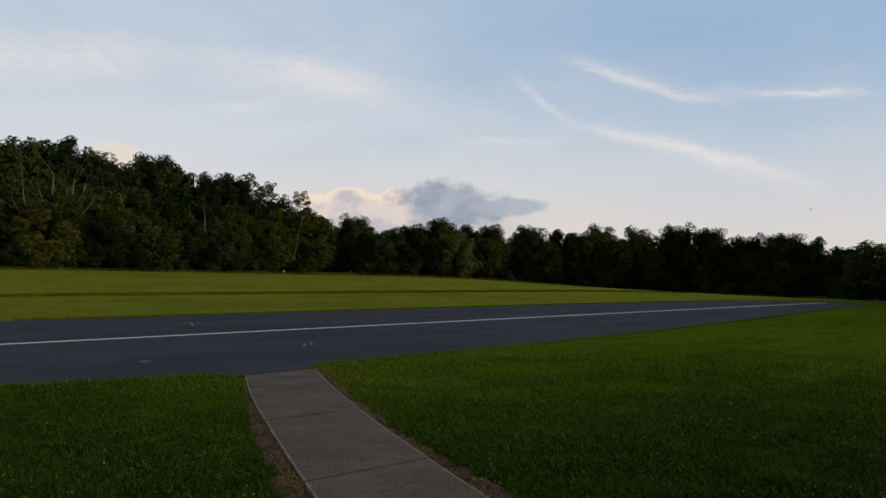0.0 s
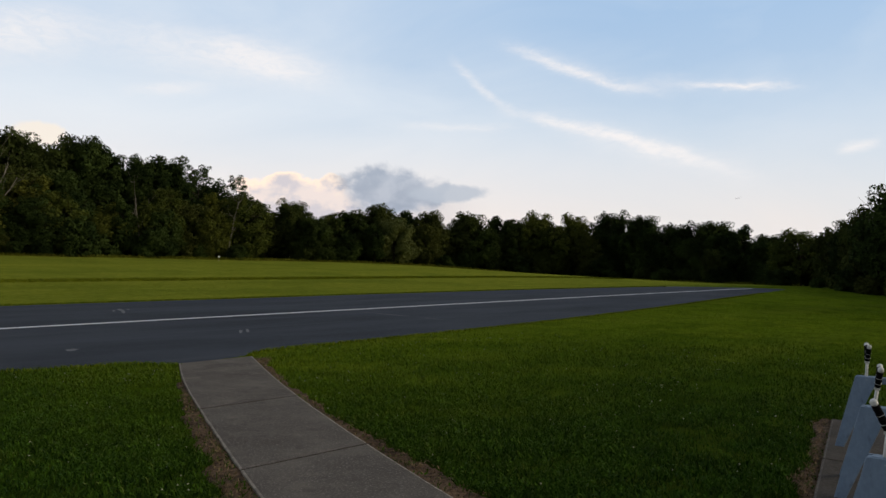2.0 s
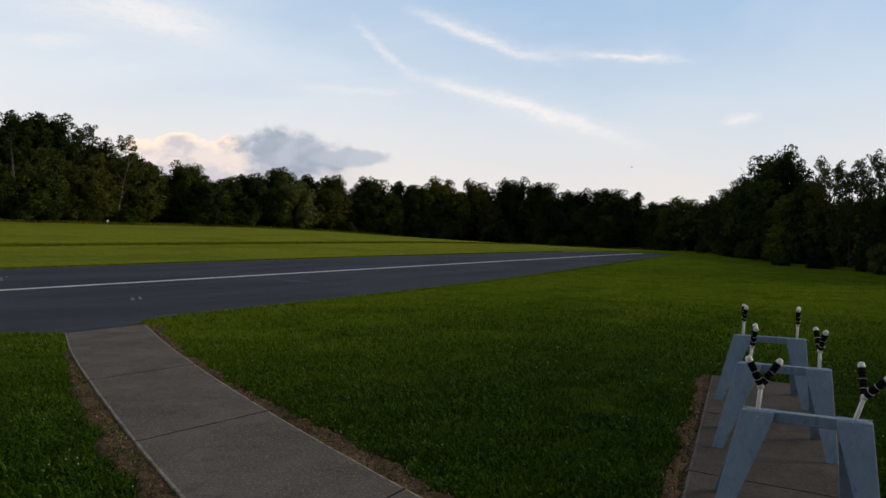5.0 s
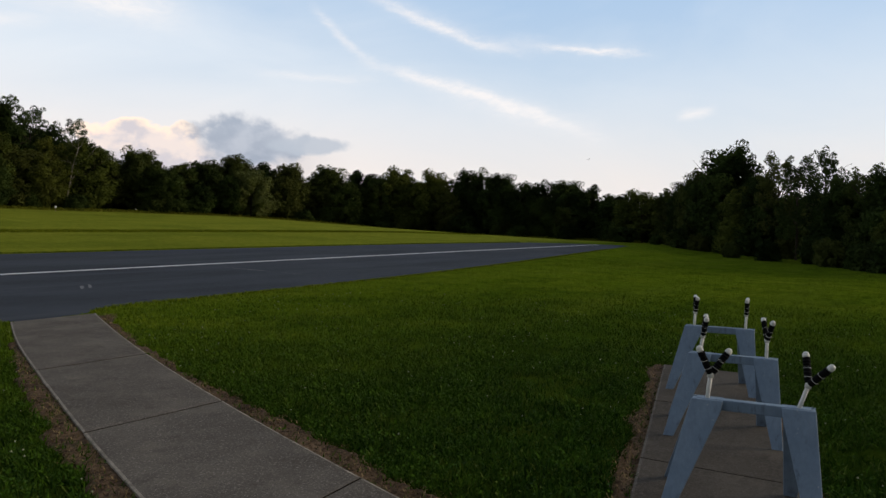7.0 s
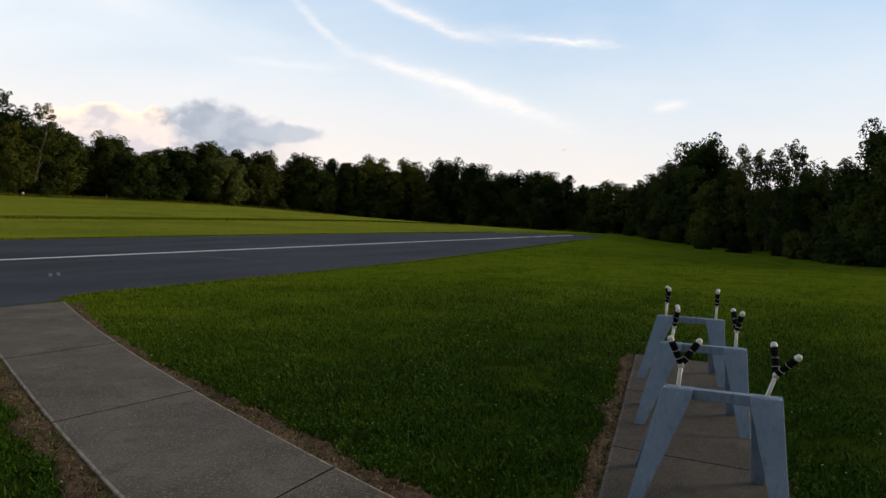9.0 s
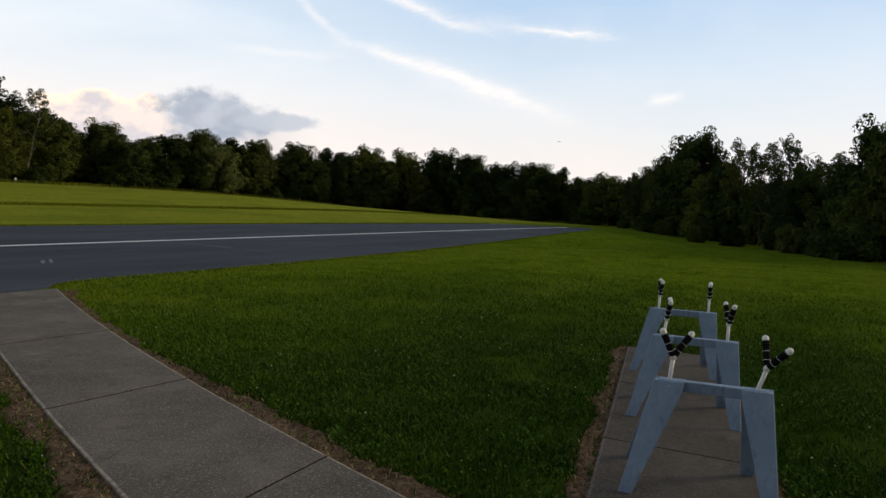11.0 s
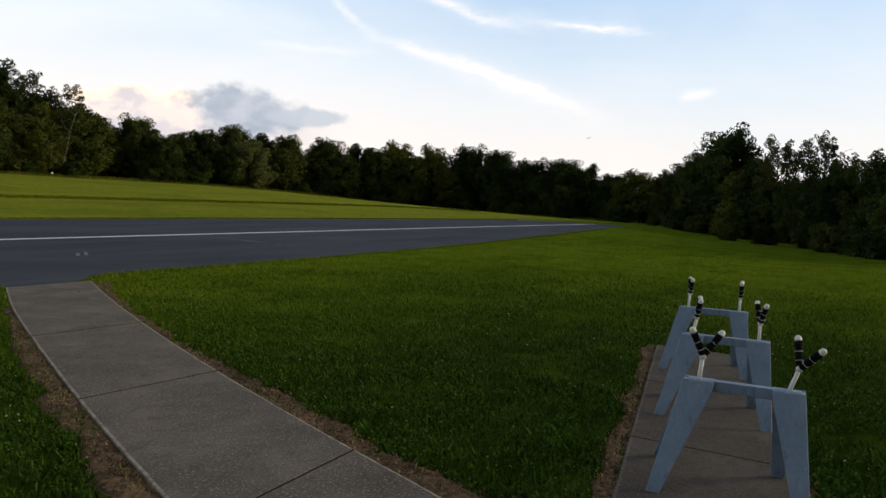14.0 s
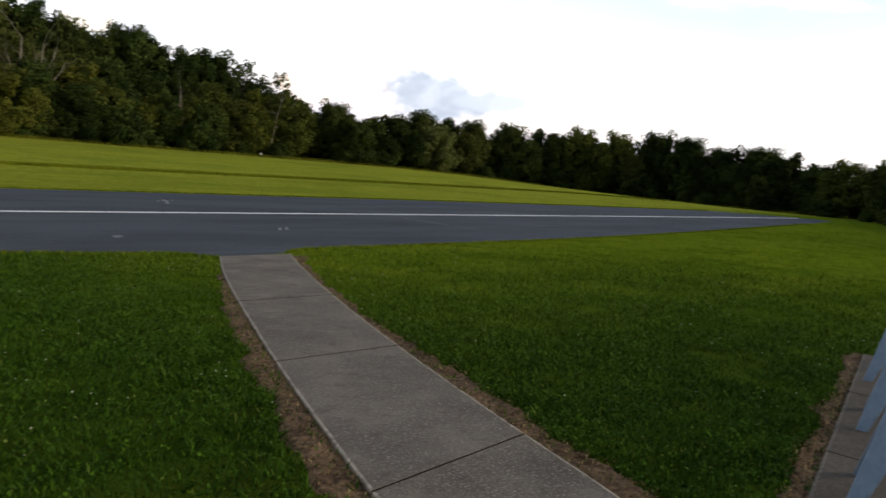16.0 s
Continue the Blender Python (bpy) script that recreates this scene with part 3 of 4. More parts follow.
LABEL = "blue-grey painted wooden stand with foam-padded white pipe cradles"
stand(4.55, 0.63, 5, ((30, 6), (-42, 18)), LABEL)
stand(6.17, 1.01, 5, ((98, 8), (-66, 1)), LABEL)
stand(7.86, 1.42, 5, ((104, 3), (92, 2)), LABEL)


# ---- turf blades ----
def keep_off(x, y, thin=0.36):
    """True where grass grows: off the paving, the bare soil and the runway."""
    ok = True
    thin = 0.0 if noise.noise((x * 31, y * 31, 1.0)) > thin else 0.9
    if -2.4 < y < 11.6:
        m, h = walk_mid(y), walk_half(y)
        if m - h - bare_left(y) * (thin if y < 10.3 else 0) - 0.01 < x < m + h + bare_right(y) * thin:
            ok = False
    if PAD_X0 - 0.05 < x < PAD_X1 + 0.06:
        p = pad_left(x)
        if p - PAD_WIDE - bare_pad(x + 30) * thin < y < p + bare_pad(x) * thin:
            ok = False
    return ok and not (float(near_edge(x)) - 0.02 < y < float(far_edge(x)) + 0.05)


def blades(name, roots, height, width, label, mat=None, seed=1, flat=0.0):
    """Grass blades: bent two-piece slivers at the given roots."""
    g = np.random.default_rng(seed)
    n = len(roots)
    a = g.uniform(0, 2 * np.pi, n)
    h = height * g.uniform(0.55, 1.25, n)
    w = width * g.uniform(0.7, 1.3, n)
    lean = (g.uniform(0.2, 1.15, n) + flat) * h
    d = np.c_[np.cos(a), np.sin(a), np.zeros(n)]
    s = np.c_[-np.sin(a), np.cos(a), np.zeros(n)] * w[:, None] / 2
    up = np.array([0, 0, 1.0])
    mid = roots + d * (lean * 0.30)[:, None] + up * (h * 0.62)[:, None]
    tip = roots + d * lean[:, None] + up * (h * 0.95)[:, None]
    v = np.stack([roots - s, roots + s, mid + s * 0.8, mid - s * 0.8, tip], 1).reshape(-1, 3)
    o = np.arange(n)[:, None] * 5
    q = np.concatenate([o + [0, 1, 2], o + [0, 2, 3], o + [3, 2, 4]], 1).reshape(-1, 3)
    me = quads_object(name, v, q, mat or BLADE)
    return tagged(new(name, me), label, "grass", kind="stuff")


def turf(name, roots, height, width, label, seed):
    """Dense single-piece blades close by."""
    g = np.random.default_rng(seed)
    n = len(roots)
    a = g.uniform(0, 2 * np.pi, n)
    h = height * g.uniform(0.5, 1.2, n)
    w = width * g.uniform(0.6, 1.3, n)
    lean = g.uniform(0.1, 1.6, n) * h
    b = a + g.uniform(0.6, 2.5, n)
    s = np.c_[-np.sin(a), np.cos(a), np.zeros(n)] * w[:, None] / 2
    tip = roots + np.c_[np.cos(b) * lean, np.sin(b) * lean, h]
    v = np.stack([roots - s, roots + s, tip], 1).reshape(-1, 3)
    me = quads_object(name, v, np.arange(n * 3).reshape(-1, 3), BLADE)
    return tagged(new(name, me), label, "grass", kind="stuff")


def scatter(count, xlo, xhi, ylo, yhi, seed, test=None):
    g = np.random.default_rng(seed)
    p = np.c_[g.uniform(xlo, xhi, count), g.uniform(ylo, yhi, count)]
    clump = np.array([noise.noise((x * 0.9, y * 0.9, 4.0)) + 0.7 * noise.noise((x * 3.1, y * 3.1, 8.0)) for x, y in p])
    keep = g.uniform(-0.9, 0.75, count) < clump
    p = p[keep]
    if test:
        p = p[np.array([test(x, y) for x, y in p])]
    return np.c_[p, terrain(p[:, 0], p[:, 1]) - 0.004]


def fade(x, y, near, far, seed):
    """A test that passes more and more points between two distances from the walkway's end."""
    return (math.hypot(x - 1.0, y - 1.0) - near) / (far - near) > 0.5 + 0.5 * noise.noise((x * 57.3, y * 57.3, seed))


blades("lawn_grass", scatter(300000, 2.2, 20.0, -4.0, 12.8, 11, lambda x, y: not fade(x, y, 6.0, 22.0, 1.5) and keep_off(x, y)), 0.064, 0.0100, "short lush green lawn grass", seed=2)
turf("lawn_grass", scatter(420000, 2.6, 11.0, -1.5, 9.5, 15, lambda x, y: not fade(x, y, 4.0, 11.5, 5.5) and keep_off(x, y)), 0.052, 0.011, "thick turf of fine green blades", 21)
turf("lawn_grass", scatter(80000, 0.2, 5.0, 2.6, 10.0, 16, keep_off), 0.052, 0.012, "thick turf of fine green blades beside the walkway", 22)
blades("lawn_grass", scatter(70000, 4.0, 38.0, -6.0, 17.0, 12, lambda x, y: fade(x, y, 6.0, 12.5, 2.5) and keep_off(x, y)), 0.024, 0.020, "short green lawn grass farther off", BLADE_FAR, 3, 2.4)
blades("lawn_grass", scatter(30000, 24.0, 84.0, -8.0, 20.0, 14, lambda x, y: fade(x, y, 26.0, 38.0, 4.5) and keep_off(x, y)), 0.026, 0.034, "green lawn grass towards the woods", BLADE_FAR, 8, 2.0)
blades("lawn_grass", scatter(45000, 0.0, 6.3, 2.4, 12.4, 13, keep_off), 0.060, 0.0095, "short lush green lawn grass beside the walkway", seed=4)


def make_straw():
    m, k, b = material("dry_straw", 0.9, 0.05)
    isl = k.add("ShaderNodeNewGeometry").outputs["Random Per Island"]
    k.put(b, "Base_Color", k.mix(isl, (0.060, 0.038, 0.018), (0.34, 0.25, 0.13)))
    return m


STRAW = make_straw()


def make_meadow(name, a, c):
    m, k, b = material(name, 0.9, 0.03)
    isl = k.add("ShaderNodeNewGeometry").outputs["Random Per Island"]
    k.put(b, "Base_Color", k.mix(isl, a, c))
    return m


MEADOW = make_meadow("tall_meadow_grass", (0.070, 0.090, 0.008), (0.20, 0.20, 0.026))
EDGE_GRASS = make_meadow("yellow_edge_grass", (0.09, 0.14, 0.007), (0.21, 0.24, 0.020))
UNCUT = make_meadow("uncut_dark_grass", (0.10, 0.13, 0.008), (0.22, 0.245, 0.014))


def on_soil(x, y):
    if -2.4 < y < 11.4:
        m, h = walk_mid(y), walk_half(y)
        if m - h - bare_left(y) < x < m - h - 0.02 or m + h + 0.02 < x < m + h + bare_right(y):
            return True
    p = pad_left(x)
    return PAD_X0 < x < PAD_X1 and (p + 0.02 < y < p + bare_pad(x) or p - PAD_WIDE - bare_pad(x + 30) < y < p - PAD_WIDE - 0.02)


def lift(p, dz):
    p[:, 2] += dz
    return p


blades("dry_straw", lift(scatter(110000, 1.2, 9.0, 0.0, 11.4, 31, on_soil), 0.020), 0.020, 0.0075, "dry straw and dead grass on the bare soil", STRAW, 5, 0.8)


def strip_points(n, seed, y0, y1, x0, x1, bow):
    """Points along a long strip across the far field."""
    g = np.random.default_rng(seed)
    x = g.uniform(x0, x1, n)
    y = g.uniform(y0, y1, n) + bow(x)
    return np.c_[x, y, terrain(x, y) - 0.02]


blades("tall_grass", strip_points(26000, 41, 48.8, 51.6, -10, 92, lambda x: 0.5 * np.sin(x * 0.05)), 0.13, 0.06, "unmown dark grass strip across the field", UNCUT, 6, 0.5)
def edge_points(n, seed, edge, side, x0, x1):
    g = np.random.default_rng(seed)
    x = g.uniform(x0, x1, n)
    y = edge(x) + side * np.abs(g.normal(scale=0.16, size=n))
    p = np.c_[x, y, terrain(x, y)]
    return p[(x < walk_mid(11.5) - 0.7) | (x > walk_mid(11.5) + 0.75)]


blades("edge_grass", edge_points(9000, 71, near_edge, -1, 0, 55), 0.055, 0.014, "yellowing grass along the runway edge", EDGE_GRASS, 9)
blades("edge_grass", edge_points(9000, 72, far_edge, 1, 0, 64), 0.09, 0.03, "yellowing grass along the far runway edge", EDGE_GRASS, 10)
# uncut yellowing grass in front of the woods
G = np.random.default_rng(51)
EDGE_A = np.radians(G.uniform(16, 90, 22000))
EDGE_R = woods_edge(np.degrees(EDGE_A)) + G.uniform(-3.0, 3.5, 22000)
EDGE = np.c_[EDGE_R * np.cos(EDGE_A), EDGE_R * np.sin(EDGE_A)]
blades("tall_grass", np.c_[EDGE, terrain(EDGE[:, 0], EDGE[:, 1]) - 0.03], 0.45, 0.035, "tall yellowing grass along the edge of the woods", MEADOW, 7)


def clover_leaves(points, seed):
    """Small round-tipped leaves spread flat among the blades."""
    g = np.random.default_rng(seed)
    n = len(points)
    c = points + np.c_[np.zeros(n), np.zeros(n), g.uniform(0.015, 0.055, n)]
    a = g.uniform(0, 2 * np.pi, n)
    tilt = g.normal(scale=0.45, size=(n, 2))
    u = np.c_[np.cos(a), np.sin(a), tilt[:, 0]]
    w = np.c_[-np.sin(a), np.cos(a), tilt[:, 1]]
    r = g.uniform(0.006, 0.013, n)[:, None]
    v = np.stack([c - u * r, c - w * r * 0.9 + u * r * 0.3, c + u * r, c + w * r * 0.9 + u * r * 0.3], 1).reshape(-1, 3)
    me = quads_object("clover_leaves", v, np.arange(n * 4).reshape(-1, 4), BLADE)
    tagged(new("clover_leaves", me), "small clover leaves among the lawn grass", "clover", kind="stuff")


clover_leaves(scatter(190000, 2.4, 13.5, -2.5, 12.0, 63, lambda x, y: not fade(x, y, 5.5, 13.5, 3.5) and keep_off(x, y)), 64)
clover_leaves(scatter(36000, 0.2, 5.6, 2.6, 11.5, 65, keep_off), 66)


def clover():
    """White clover heads in the lawn."""
    g = np.random.default_rng(61)
    vs, fs = [], []
    for x, y, zz in scatter(1700, 0.0, 15.0, -2.5, 12.0, 62, keep_off):
        if noise.noise((x * 0.7, y * 0.7, 12.0)) < -0.05:
            continue
        r, h = g.uniform(0.005, 0.009), g.uniform(0.045, 0.075)
        o = len(vs)
        for k in range(5):
            a = k * 1.2566
            vs.append((x + r * math.cos(a), y + r * math.sin(a), zz + h))
        vs += [(x, y, zz + h + r), (x, y, zz + h - r)]
        for k in range(5):
            fs += [(o + k, o + (k + 1) % 5, o + 5), (o + (k + 1) % 5, o + k, o + 6)]
    tagged(new("clover_flowers", quads_object("clover_flowers", np.array(vs), np.array(fs), CLOVER)), "scattered white clover flowers in the lawn", "clover", kind="stuff")


clover()


# ---- trees ----
def crown_mesh(name, seed, height, width, low, lobes, cards, size, mat, loose=0.0):
    """A crown of many small leaf clumps gathered on boughs that bear smaller boughs, with an uneven outline and gaps."""
    g = np.random.default_rng(seed)
    cen, rad = [], []
    for i in range(lobes):
        f = (i + g.uniform(0, 1)) / lobes
        dome = math.sqrt(max(0.02, 1 - ((f - 0.35) / 0.70) ** 2)) if f > 0.35 else 0.78 + 0.22 * f / 0.35
        a = i * 2.4 + g.uniform(-0.5, 0.5)
        big = width * g.uniform(0.15, 0.25) * (1.0 - 0.2 * f)
        r = width / 2 * dome * g.uniform(0.45, 0.85)
        out = np.array([math.cos(a), math.sin(a), 0.55])
        c = np.array([r * math.cos(a), r * math.sin(a), low + (height - low) * (0.08 + 0.78 * f)])
        cen.append(c)
        rad.append(big * 0.85)
        for k in range(8):
            d = g.normal(size=3) + out * 0.7
            d /= np.linalg.norm(d)
            cen.append(c + d * big * g.uniform(0.65, 0.95 + loose))
            rad.append(big * g.uniform(0.30, 0.55))
    cen, rad = np.array(cen), np.array(rad)
    weight = rad ** 1.9 / (rad ** 1.9).sum()
    pick = g.choice(len(cen), cards, p=weight)
    d = g.normal(size=(cards, 3)) + [0, 0, 0.35]
    d /= np.linalg.norm(d, axis=1)[:, None]
    p = cen[pick] + d * [1.0, 1.0, 0.82] * (rad[pick] * g.uniform(0.82, 1.06, cards))[:, None]
    p[:, 2] *= height / np.quantile(p[:, 2], 0.9985)
    keep = p[:, 2] > 0.05
    p, d = p[keep], d[keep]
    n = len(p)
    nor = d + g.normal(scale=0.30, size=(n, 3))
    nor /= np.linalg.norm(nor, axis=1)[:, None]
    u = np.cross(nor, g.normal(size=(n, 3)))
    u /= np.linalg.norm(u, axis=1)[:, None]
    w = np.cross(nor, u)
    s = size * g.uniform(0.5, 1.2, n)[:, None]
    core = g.uniform(0, 1, n) < (0.12 if loose == 0 else 0.0)
    p[core] *= [0.72, 0.72, 0.92]
    s[core] *= 3.6
    t = s * g.uniform(0.5, 0.9, n)[:, None]
    v = np.stack([p - u * s, p + u * s * 0.7 - w * t, p + u * s * 0.7 + w * t], 1).reshape(-1, 3)
    q = np.arange(n * 3).reshape(-1, 3)
    return quads_object(name, v, q, mat)


def limb(bm, a, d, length, r, depth, g, spread=0.6):
    """A tapering, forking limb."""
    pts = [Vector(a)]
    d = Vector(d).normalized()
    for i in range(3):
        d = (d + Vector(g.normal(size=3)) * 0.13).normalized()
        pts.append(pts[-1] + d * length / 3)
    rs = [r * (1 - 0.18 * i) for i in range(4)]
    for i in range(3):
        rod(bm, pts[i], pts[i + 1], rs[i], rs[i + 1], 6)
    if depth:
        for i in range(int(g.integers(2, 4))):
            k = int(g.integers(1, 4))
            nd = (d + Vector(g.normal(size=3)) * spread).normalized()
            nd.z = abs(nd.z) * 0.8 + 0.2
            limb(bm, pts[k], nd, length * g.uniform(0.5, 0.75), rs[k] * 0.6, depth - 1, g, spread)


def tree_kind(seed, height, width, low, lobes, cards, size, mat, label, bark=None, loose=0.0):
    """One tree at the origin, height metres tall: trunk with limbs, and crown."""
    g = np.random.default_rng(seed)
    t = new("tree")
    t.empty_display_size = 0.5
    bm = bmesh.new()
    rod(bm, (0, 0, -0.6), (0, 0, height * 0.3), height * 0.017, height * 0.013, 8)
    for i in range(5):
        a = g.uniform(0, 6.28)
        limb(bm, (0, 0, height * (0.22 + 0.09 * i)), (math.cos(a) * 0.6, math.sin(a) * 0.6, 1.0), height * 0.30, height * 0.0085, 1, g)
    rod(bm, (0, 0, height * 0.3), (0.02 * height, 0, height * 0.8), height * 0.013, height * 0.003, 8)
    part("trunk", bm, bark or BARK, t)
    c = new("crown", crown_mesh("crown", seed, height, width, low, lobes, cards, size, mat, loose))
    c.parent = t
    tagged(t, label, "tree", "trees of the surrounding woods")
    return t


DARK_TREE = "tall broadleaf tree with dense dark green crown"
KINDS = [
    tree_kind(21, 15.0, 10.5, 0.6, 24, 17000, 0.20, LEAF, DARK_TREE),
    tree_kind(22, 15.0, 9.0, 0.6, 20, 15000, 0.19, LEAF, DARK_TREE),
    tree_kind(23, 15.0, 12.0, 0.4, 28, 18000, 0.21, LEAF, "broad dark green tree at the edge of the woods"),
    tree_kind(24, 15.0, 8.0, 2.5, 15, 7500, 0.19, LEAF, "tall airy tree with loose dark foliage", loose=0.5),
    tree_kind(25, 15.0, 13.0, 0.2, 24, 17000, 0.21, LEAF_PALE, "lighter green rounded tree in front of the woods"),
    tree_kind(26, 15.0, 18.0, 0.0, 26, 5500, 0.52, LEAF, "dark leafy undergrowth bush at the edge of the woods"),
    tree_kind(27, 15.0, 12.0, 0.4, 22, 3800, 0.42, LEAF, "dark green tree deeper in the woods"),
    tree_kind(28, 15.0, 11.0, 0.4, 22, 16000, 0.20, LEAF_WARM, "yellow-green broadleaf tree in the edge of the woods"),
]
USED = [False] * len(KINDS)


def plant(kind, x, y, height, wide=1.0, turn=0.0, sink=0.0):
    s = height / 15.0
    m = Matrix.Translation((x, y, float(terrain(x, y)) - sink)) @ Matrix.Rotation(turn, 4, "Z") @ Matrix.Diagonal((s * wide, s * wide, s, 1))
    if not USED[kind]:
        USED[kind] = True
        KINDS[kind].matrix_basis = m
        return KINDS[kind]
    t = copy_thing(KINDS[kind], Matrix.Identity(4))
    t.matrix_basis = m
    return t


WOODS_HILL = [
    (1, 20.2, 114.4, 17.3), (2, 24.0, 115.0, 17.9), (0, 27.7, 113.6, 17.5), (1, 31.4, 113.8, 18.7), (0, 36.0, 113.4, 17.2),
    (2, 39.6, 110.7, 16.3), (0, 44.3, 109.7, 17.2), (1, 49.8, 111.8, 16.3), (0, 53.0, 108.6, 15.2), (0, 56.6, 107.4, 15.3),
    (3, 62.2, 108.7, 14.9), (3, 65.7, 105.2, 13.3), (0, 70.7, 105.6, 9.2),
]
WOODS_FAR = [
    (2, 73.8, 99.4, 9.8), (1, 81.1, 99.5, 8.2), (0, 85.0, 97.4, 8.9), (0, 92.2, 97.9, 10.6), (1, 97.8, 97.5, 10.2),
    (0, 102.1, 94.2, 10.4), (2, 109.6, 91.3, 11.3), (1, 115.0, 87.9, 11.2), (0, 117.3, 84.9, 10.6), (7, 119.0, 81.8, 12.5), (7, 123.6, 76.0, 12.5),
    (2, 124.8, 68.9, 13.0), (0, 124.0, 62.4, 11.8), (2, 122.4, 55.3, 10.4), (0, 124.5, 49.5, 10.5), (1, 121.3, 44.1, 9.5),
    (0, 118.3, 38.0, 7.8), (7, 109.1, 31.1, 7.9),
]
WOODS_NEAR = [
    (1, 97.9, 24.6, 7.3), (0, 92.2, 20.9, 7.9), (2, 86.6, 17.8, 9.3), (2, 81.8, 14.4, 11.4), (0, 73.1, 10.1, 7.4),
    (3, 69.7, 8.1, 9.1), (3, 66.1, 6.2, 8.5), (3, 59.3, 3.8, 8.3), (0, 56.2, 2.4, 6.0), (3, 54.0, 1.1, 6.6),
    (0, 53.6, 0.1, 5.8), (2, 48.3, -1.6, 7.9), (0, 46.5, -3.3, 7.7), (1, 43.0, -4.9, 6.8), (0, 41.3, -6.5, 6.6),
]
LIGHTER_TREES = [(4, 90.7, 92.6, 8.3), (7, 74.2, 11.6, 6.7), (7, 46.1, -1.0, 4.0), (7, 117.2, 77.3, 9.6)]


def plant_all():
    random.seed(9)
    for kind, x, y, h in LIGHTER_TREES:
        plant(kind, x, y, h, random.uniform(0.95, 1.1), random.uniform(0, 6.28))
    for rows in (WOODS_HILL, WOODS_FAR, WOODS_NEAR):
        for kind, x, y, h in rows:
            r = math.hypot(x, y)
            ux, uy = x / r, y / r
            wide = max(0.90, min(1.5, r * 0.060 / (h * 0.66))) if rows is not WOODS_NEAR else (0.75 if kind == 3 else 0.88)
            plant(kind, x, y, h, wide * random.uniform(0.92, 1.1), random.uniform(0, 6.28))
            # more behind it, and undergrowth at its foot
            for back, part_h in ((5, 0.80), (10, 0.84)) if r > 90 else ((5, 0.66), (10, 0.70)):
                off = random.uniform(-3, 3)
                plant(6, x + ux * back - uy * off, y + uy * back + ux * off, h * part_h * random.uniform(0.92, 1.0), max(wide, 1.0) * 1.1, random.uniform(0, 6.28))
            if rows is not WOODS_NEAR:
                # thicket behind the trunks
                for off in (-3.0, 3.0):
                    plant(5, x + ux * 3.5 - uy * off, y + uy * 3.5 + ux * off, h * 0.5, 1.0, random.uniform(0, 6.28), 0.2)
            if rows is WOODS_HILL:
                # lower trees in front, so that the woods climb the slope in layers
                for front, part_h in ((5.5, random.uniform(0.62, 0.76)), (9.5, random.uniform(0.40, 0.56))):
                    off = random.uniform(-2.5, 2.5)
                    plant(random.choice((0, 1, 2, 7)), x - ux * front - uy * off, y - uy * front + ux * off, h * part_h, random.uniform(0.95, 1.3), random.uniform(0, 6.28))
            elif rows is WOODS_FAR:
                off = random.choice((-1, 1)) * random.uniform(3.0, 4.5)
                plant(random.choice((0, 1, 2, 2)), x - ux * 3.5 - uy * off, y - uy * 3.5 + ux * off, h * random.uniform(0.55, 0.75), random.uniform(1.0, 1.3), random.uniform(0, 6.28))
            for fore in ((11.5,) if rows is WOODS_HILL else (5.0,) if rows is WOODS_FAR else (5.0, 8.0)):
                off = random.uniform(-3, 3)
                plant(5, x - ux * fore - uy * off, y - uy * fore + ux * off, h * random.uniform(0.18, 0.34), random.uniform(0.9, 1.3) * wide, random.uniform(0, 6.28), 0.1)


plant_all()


# ---- bare trees ----
def bare_tree(x, y, height, lean, seed, forks=2):
    g = np.random.default_rng(seed)
    t = new("bare_tree")
    t.matrix_basis = Matrix.Translation((x, y, float(terrain(x, y)) - 0.1))
    tagged(t, "dead pale tree with bare leaning limbs", "tree", "bare trees among the woods")
    bm = bmesh.new()
    d = Vector((lean, 0, 1)).normalized()
    rod(bm, (0, 0, 0), d * height * 0.35, height * 0.012, height * 0.010, 8)
    part("trunk", bm, PALE_BARK, t)
    for way, size, thick in ((d, 0.42, 0.0095), (d + Vector((0.4, 0.1, 0)), 0.36, 0.0062), (d + Vector((-0.35, -0.1, 0)), 0.30, 0.0056)):
        bm = bmesh.new()
        limb(bm, d * height * 0.34, way, height * size, height * thick, forks, g, 0.45)
        part("limb", bm, PALE_BARK, t)


for n, (bx, by, bh, bl) in enumerate(((28.0, 104.3, 16.4, 0.10), (30.8, 104.1, 15.8, 0.05), (25.4, 104.6, 14.9, 0.12), (48.4, 100.6, 11.3, 0.05), (60.2, 97.0, 11.6, 0.22))):
    bare_tree(bx, by, bh, bl, 70 + n)


# ---- small things far off ----
def field_marker(x, y):
    m = new("field_marker")
    m.matrix_basis = Matrix.Translation((x, y, float(terrain(x, y))))
    tagged(m, "small white marker ball on a post in the field", "marker")
    bm = bmesh.new()
    rod(bm, (0, 0, -0.1), (0, 0, 0.50), 0.02, seg=8)
    part("post", bm, WOOD_BARE, m)
    bm = bmesh.new()
    bmesh.ops.create_uvsphere(bm, u_segments=14, v_segments=8, radius=0.14, matrix=Matrix.Translation((0, 0, 0.62)))
    part("ball", bm, WHITE_FILM, m, smooth=True)


field_marker(53.5, 88.0)


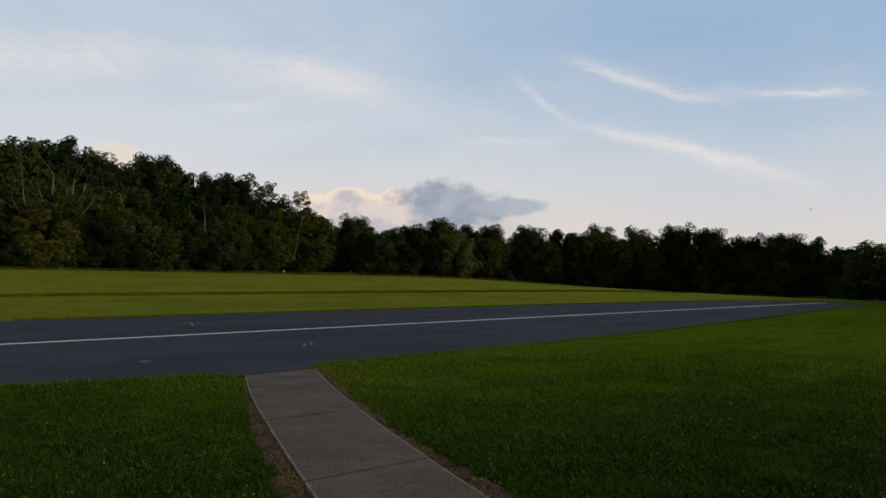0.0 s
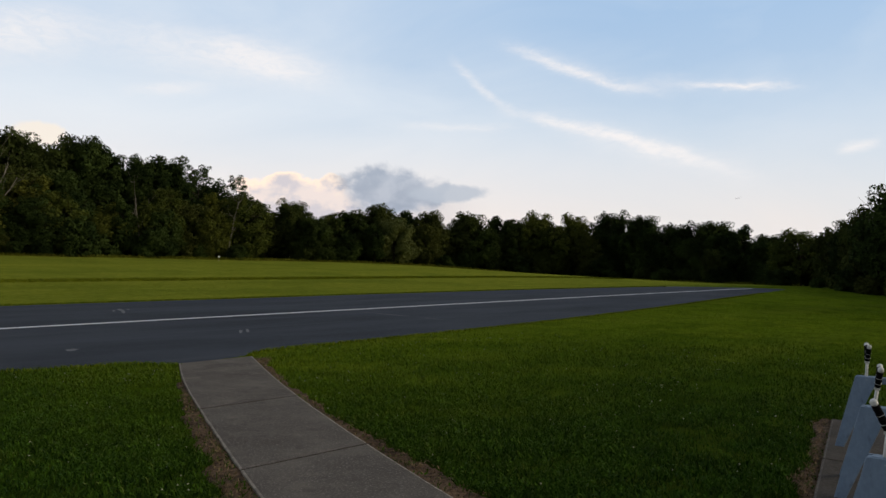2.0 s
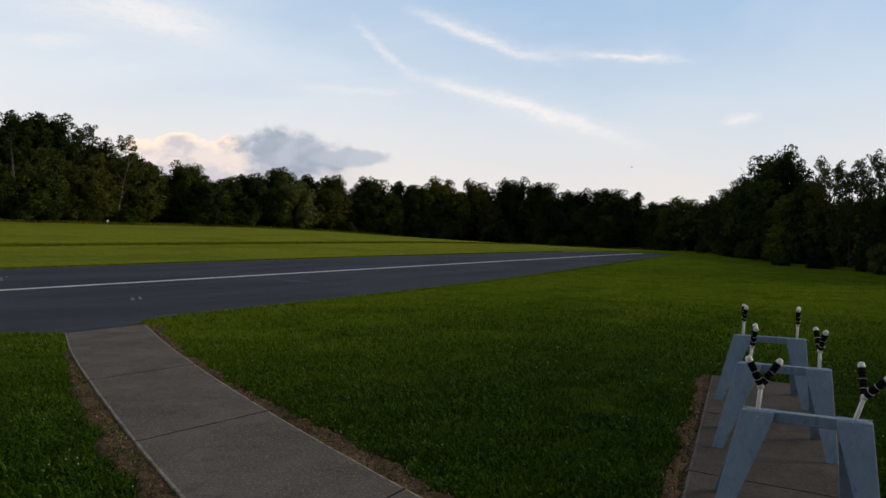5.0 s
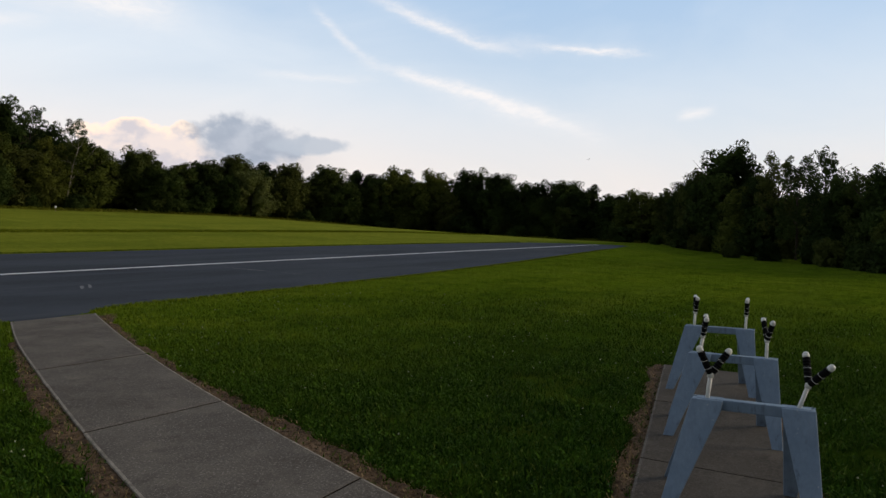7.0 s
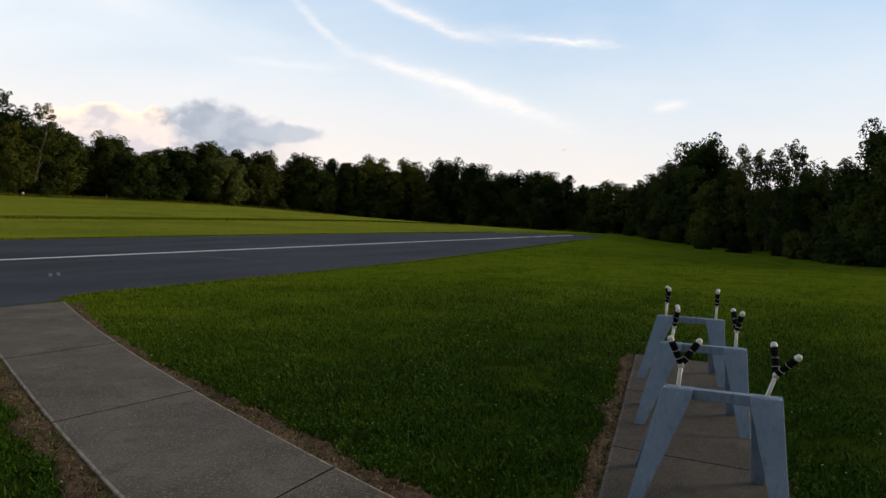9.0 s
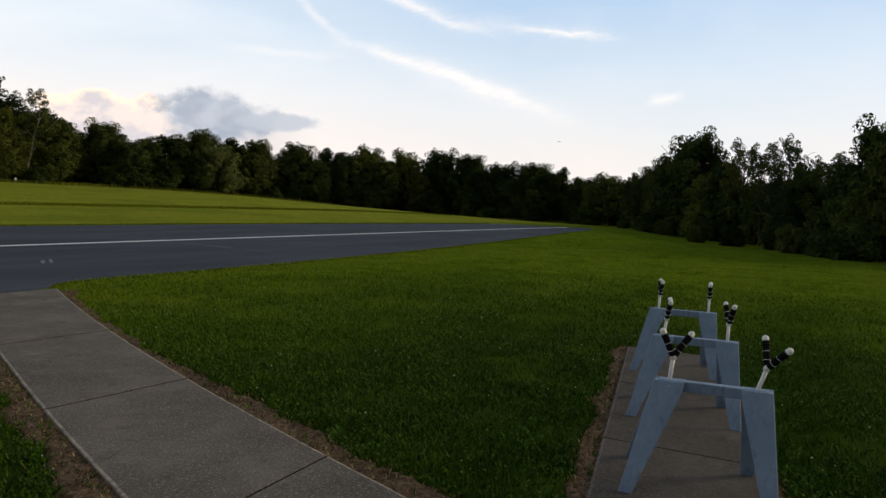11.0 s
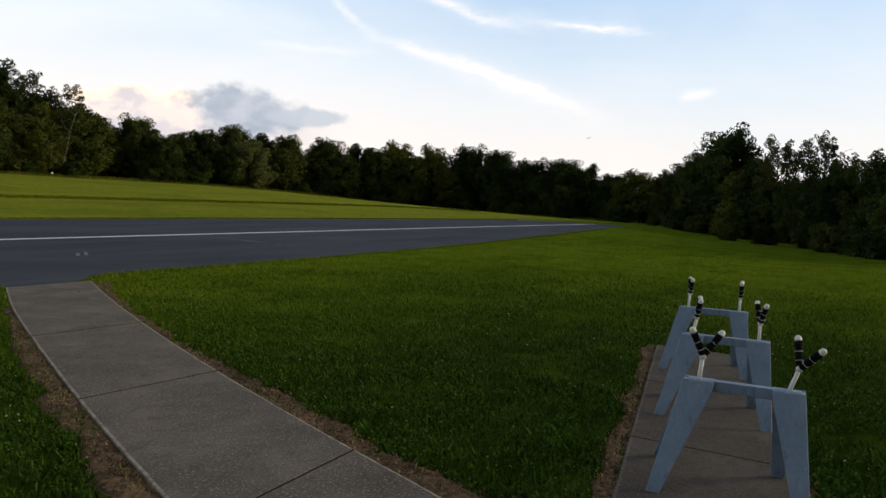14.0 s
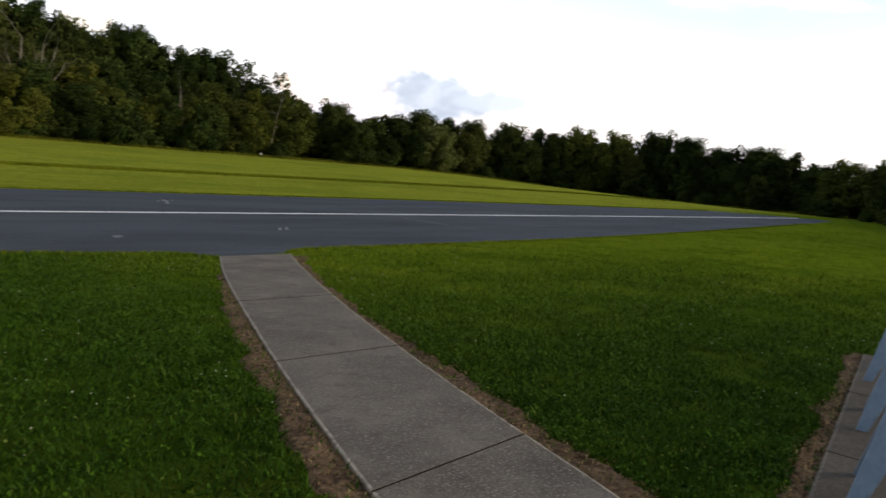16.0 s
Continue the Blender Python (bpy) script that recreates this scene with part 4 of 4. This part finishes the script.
def model_aircraft(m):
    """A high-wing model aeroplane, wing span 1.6 m, nose towards +x."""
    a = new("model_aeroplane")
    a.matrix_basis = m
    tagged(a, "white and blue high-wing model aeroplane in the air", "model aeroplane")
    bm = bmesh.new()
    secs = [(0.42, 0.035, 0.045), (0.36, 0.062, 0.075), (0.10, 0.068, 0.095), (-0.15, 0.055, 0.075), (-0.62, 0.018, 0.028)]
    last = None
    for x, w, h in secs:
        ring = [bm.verts.new((x, w * math.cos(t), h * math.sin(t) + 0.02 * (x < -0.3))) for t in (0.5, 1.07, 2.07, 2.64, 3.64, 4.2, 5.2, 5.8)]
        if last:
            for i in range(8):
                bm.faces.new((last[i], last[(i + 1) % 8], ring[(i + 1) % 8], ring[i]))
        else:
            bm.faces.new(ring)
        last = ring
    bm.faces.new(last[::-1])
    bmesh.ops.recalc_face_normals(bm, faces=bm.faces)
    part("fuselage", bm, BLUE_FILM, a, "blue fuselage", True)
    bm = bmesh.new()
    box(bm, (0.25, 1.60, 0.026), Matrix.Translation((0.12, 0, 0.115)), 0.010)
    part("wing", bm, WHITE_FILM, a)
    bm = bmesh.new()
    box(bm, (0.15, 0.56, 0.012), Matrix.Translation((-0.60, 0, 0.03)), 0.004)
    part("tailplane", bm, WHITE_FILM, a)
    bm = bmesh.new()
    box(bm, (0.17, 0.012, 0.22), Matrix.Translation((-0.60, 0, 0.13)) @ Matrix.Shear("XZ", 4, (0, 0)), 0.004)
    part("fin", bm, WHITE_FILM, a)
    for sy in (-1, 1):
        bm = bmesh.new()
        rod(bm, (0.14, 0, -0.06), (0.16, sy * 0.17, -0.20), 0.007, seg=8)
        leg = part("gear_leg", bm, WHITE_FILM, a)
        bm = bmesh.new()
        rod(bm, (0.16, sy * 0.165, -0.205), (0.16, sy * 0.20, -0.205), 0.05, seg=16)
        part("wheel", bm, RUBBER, leg)
        bm = bmesh.new()
        rod(bm, (0.12, sy * 0.06, -0.03), (0.12, sy * 0.42, 0.105), 0.008, seg=8)
        part("strut", bm, WHITE_FILM, a)
    bm = bmesh.new()
    rod(bm, (0.42, 0, 0), (0.47, 0, 0), 0.03, 0.005, 12)
    part("spinner", bm, WHITE_FILM, a)
    bm = bmesh.new()
    box(bm, (0.008, 0.30, 0.026), Matrix.Translation((0.435, 0, 0)) @ Matrix.Rotation(0.7, 4, "X"), 0.003)
    part("propeller", bm, RUBBER, a)


model_aircraft(Matrix.Translation((215, 78, 22)) @ Matrix.Rotation(radians(200), 4, "Z") @ Matrix.Rotation(radians(15), 4, "X"))
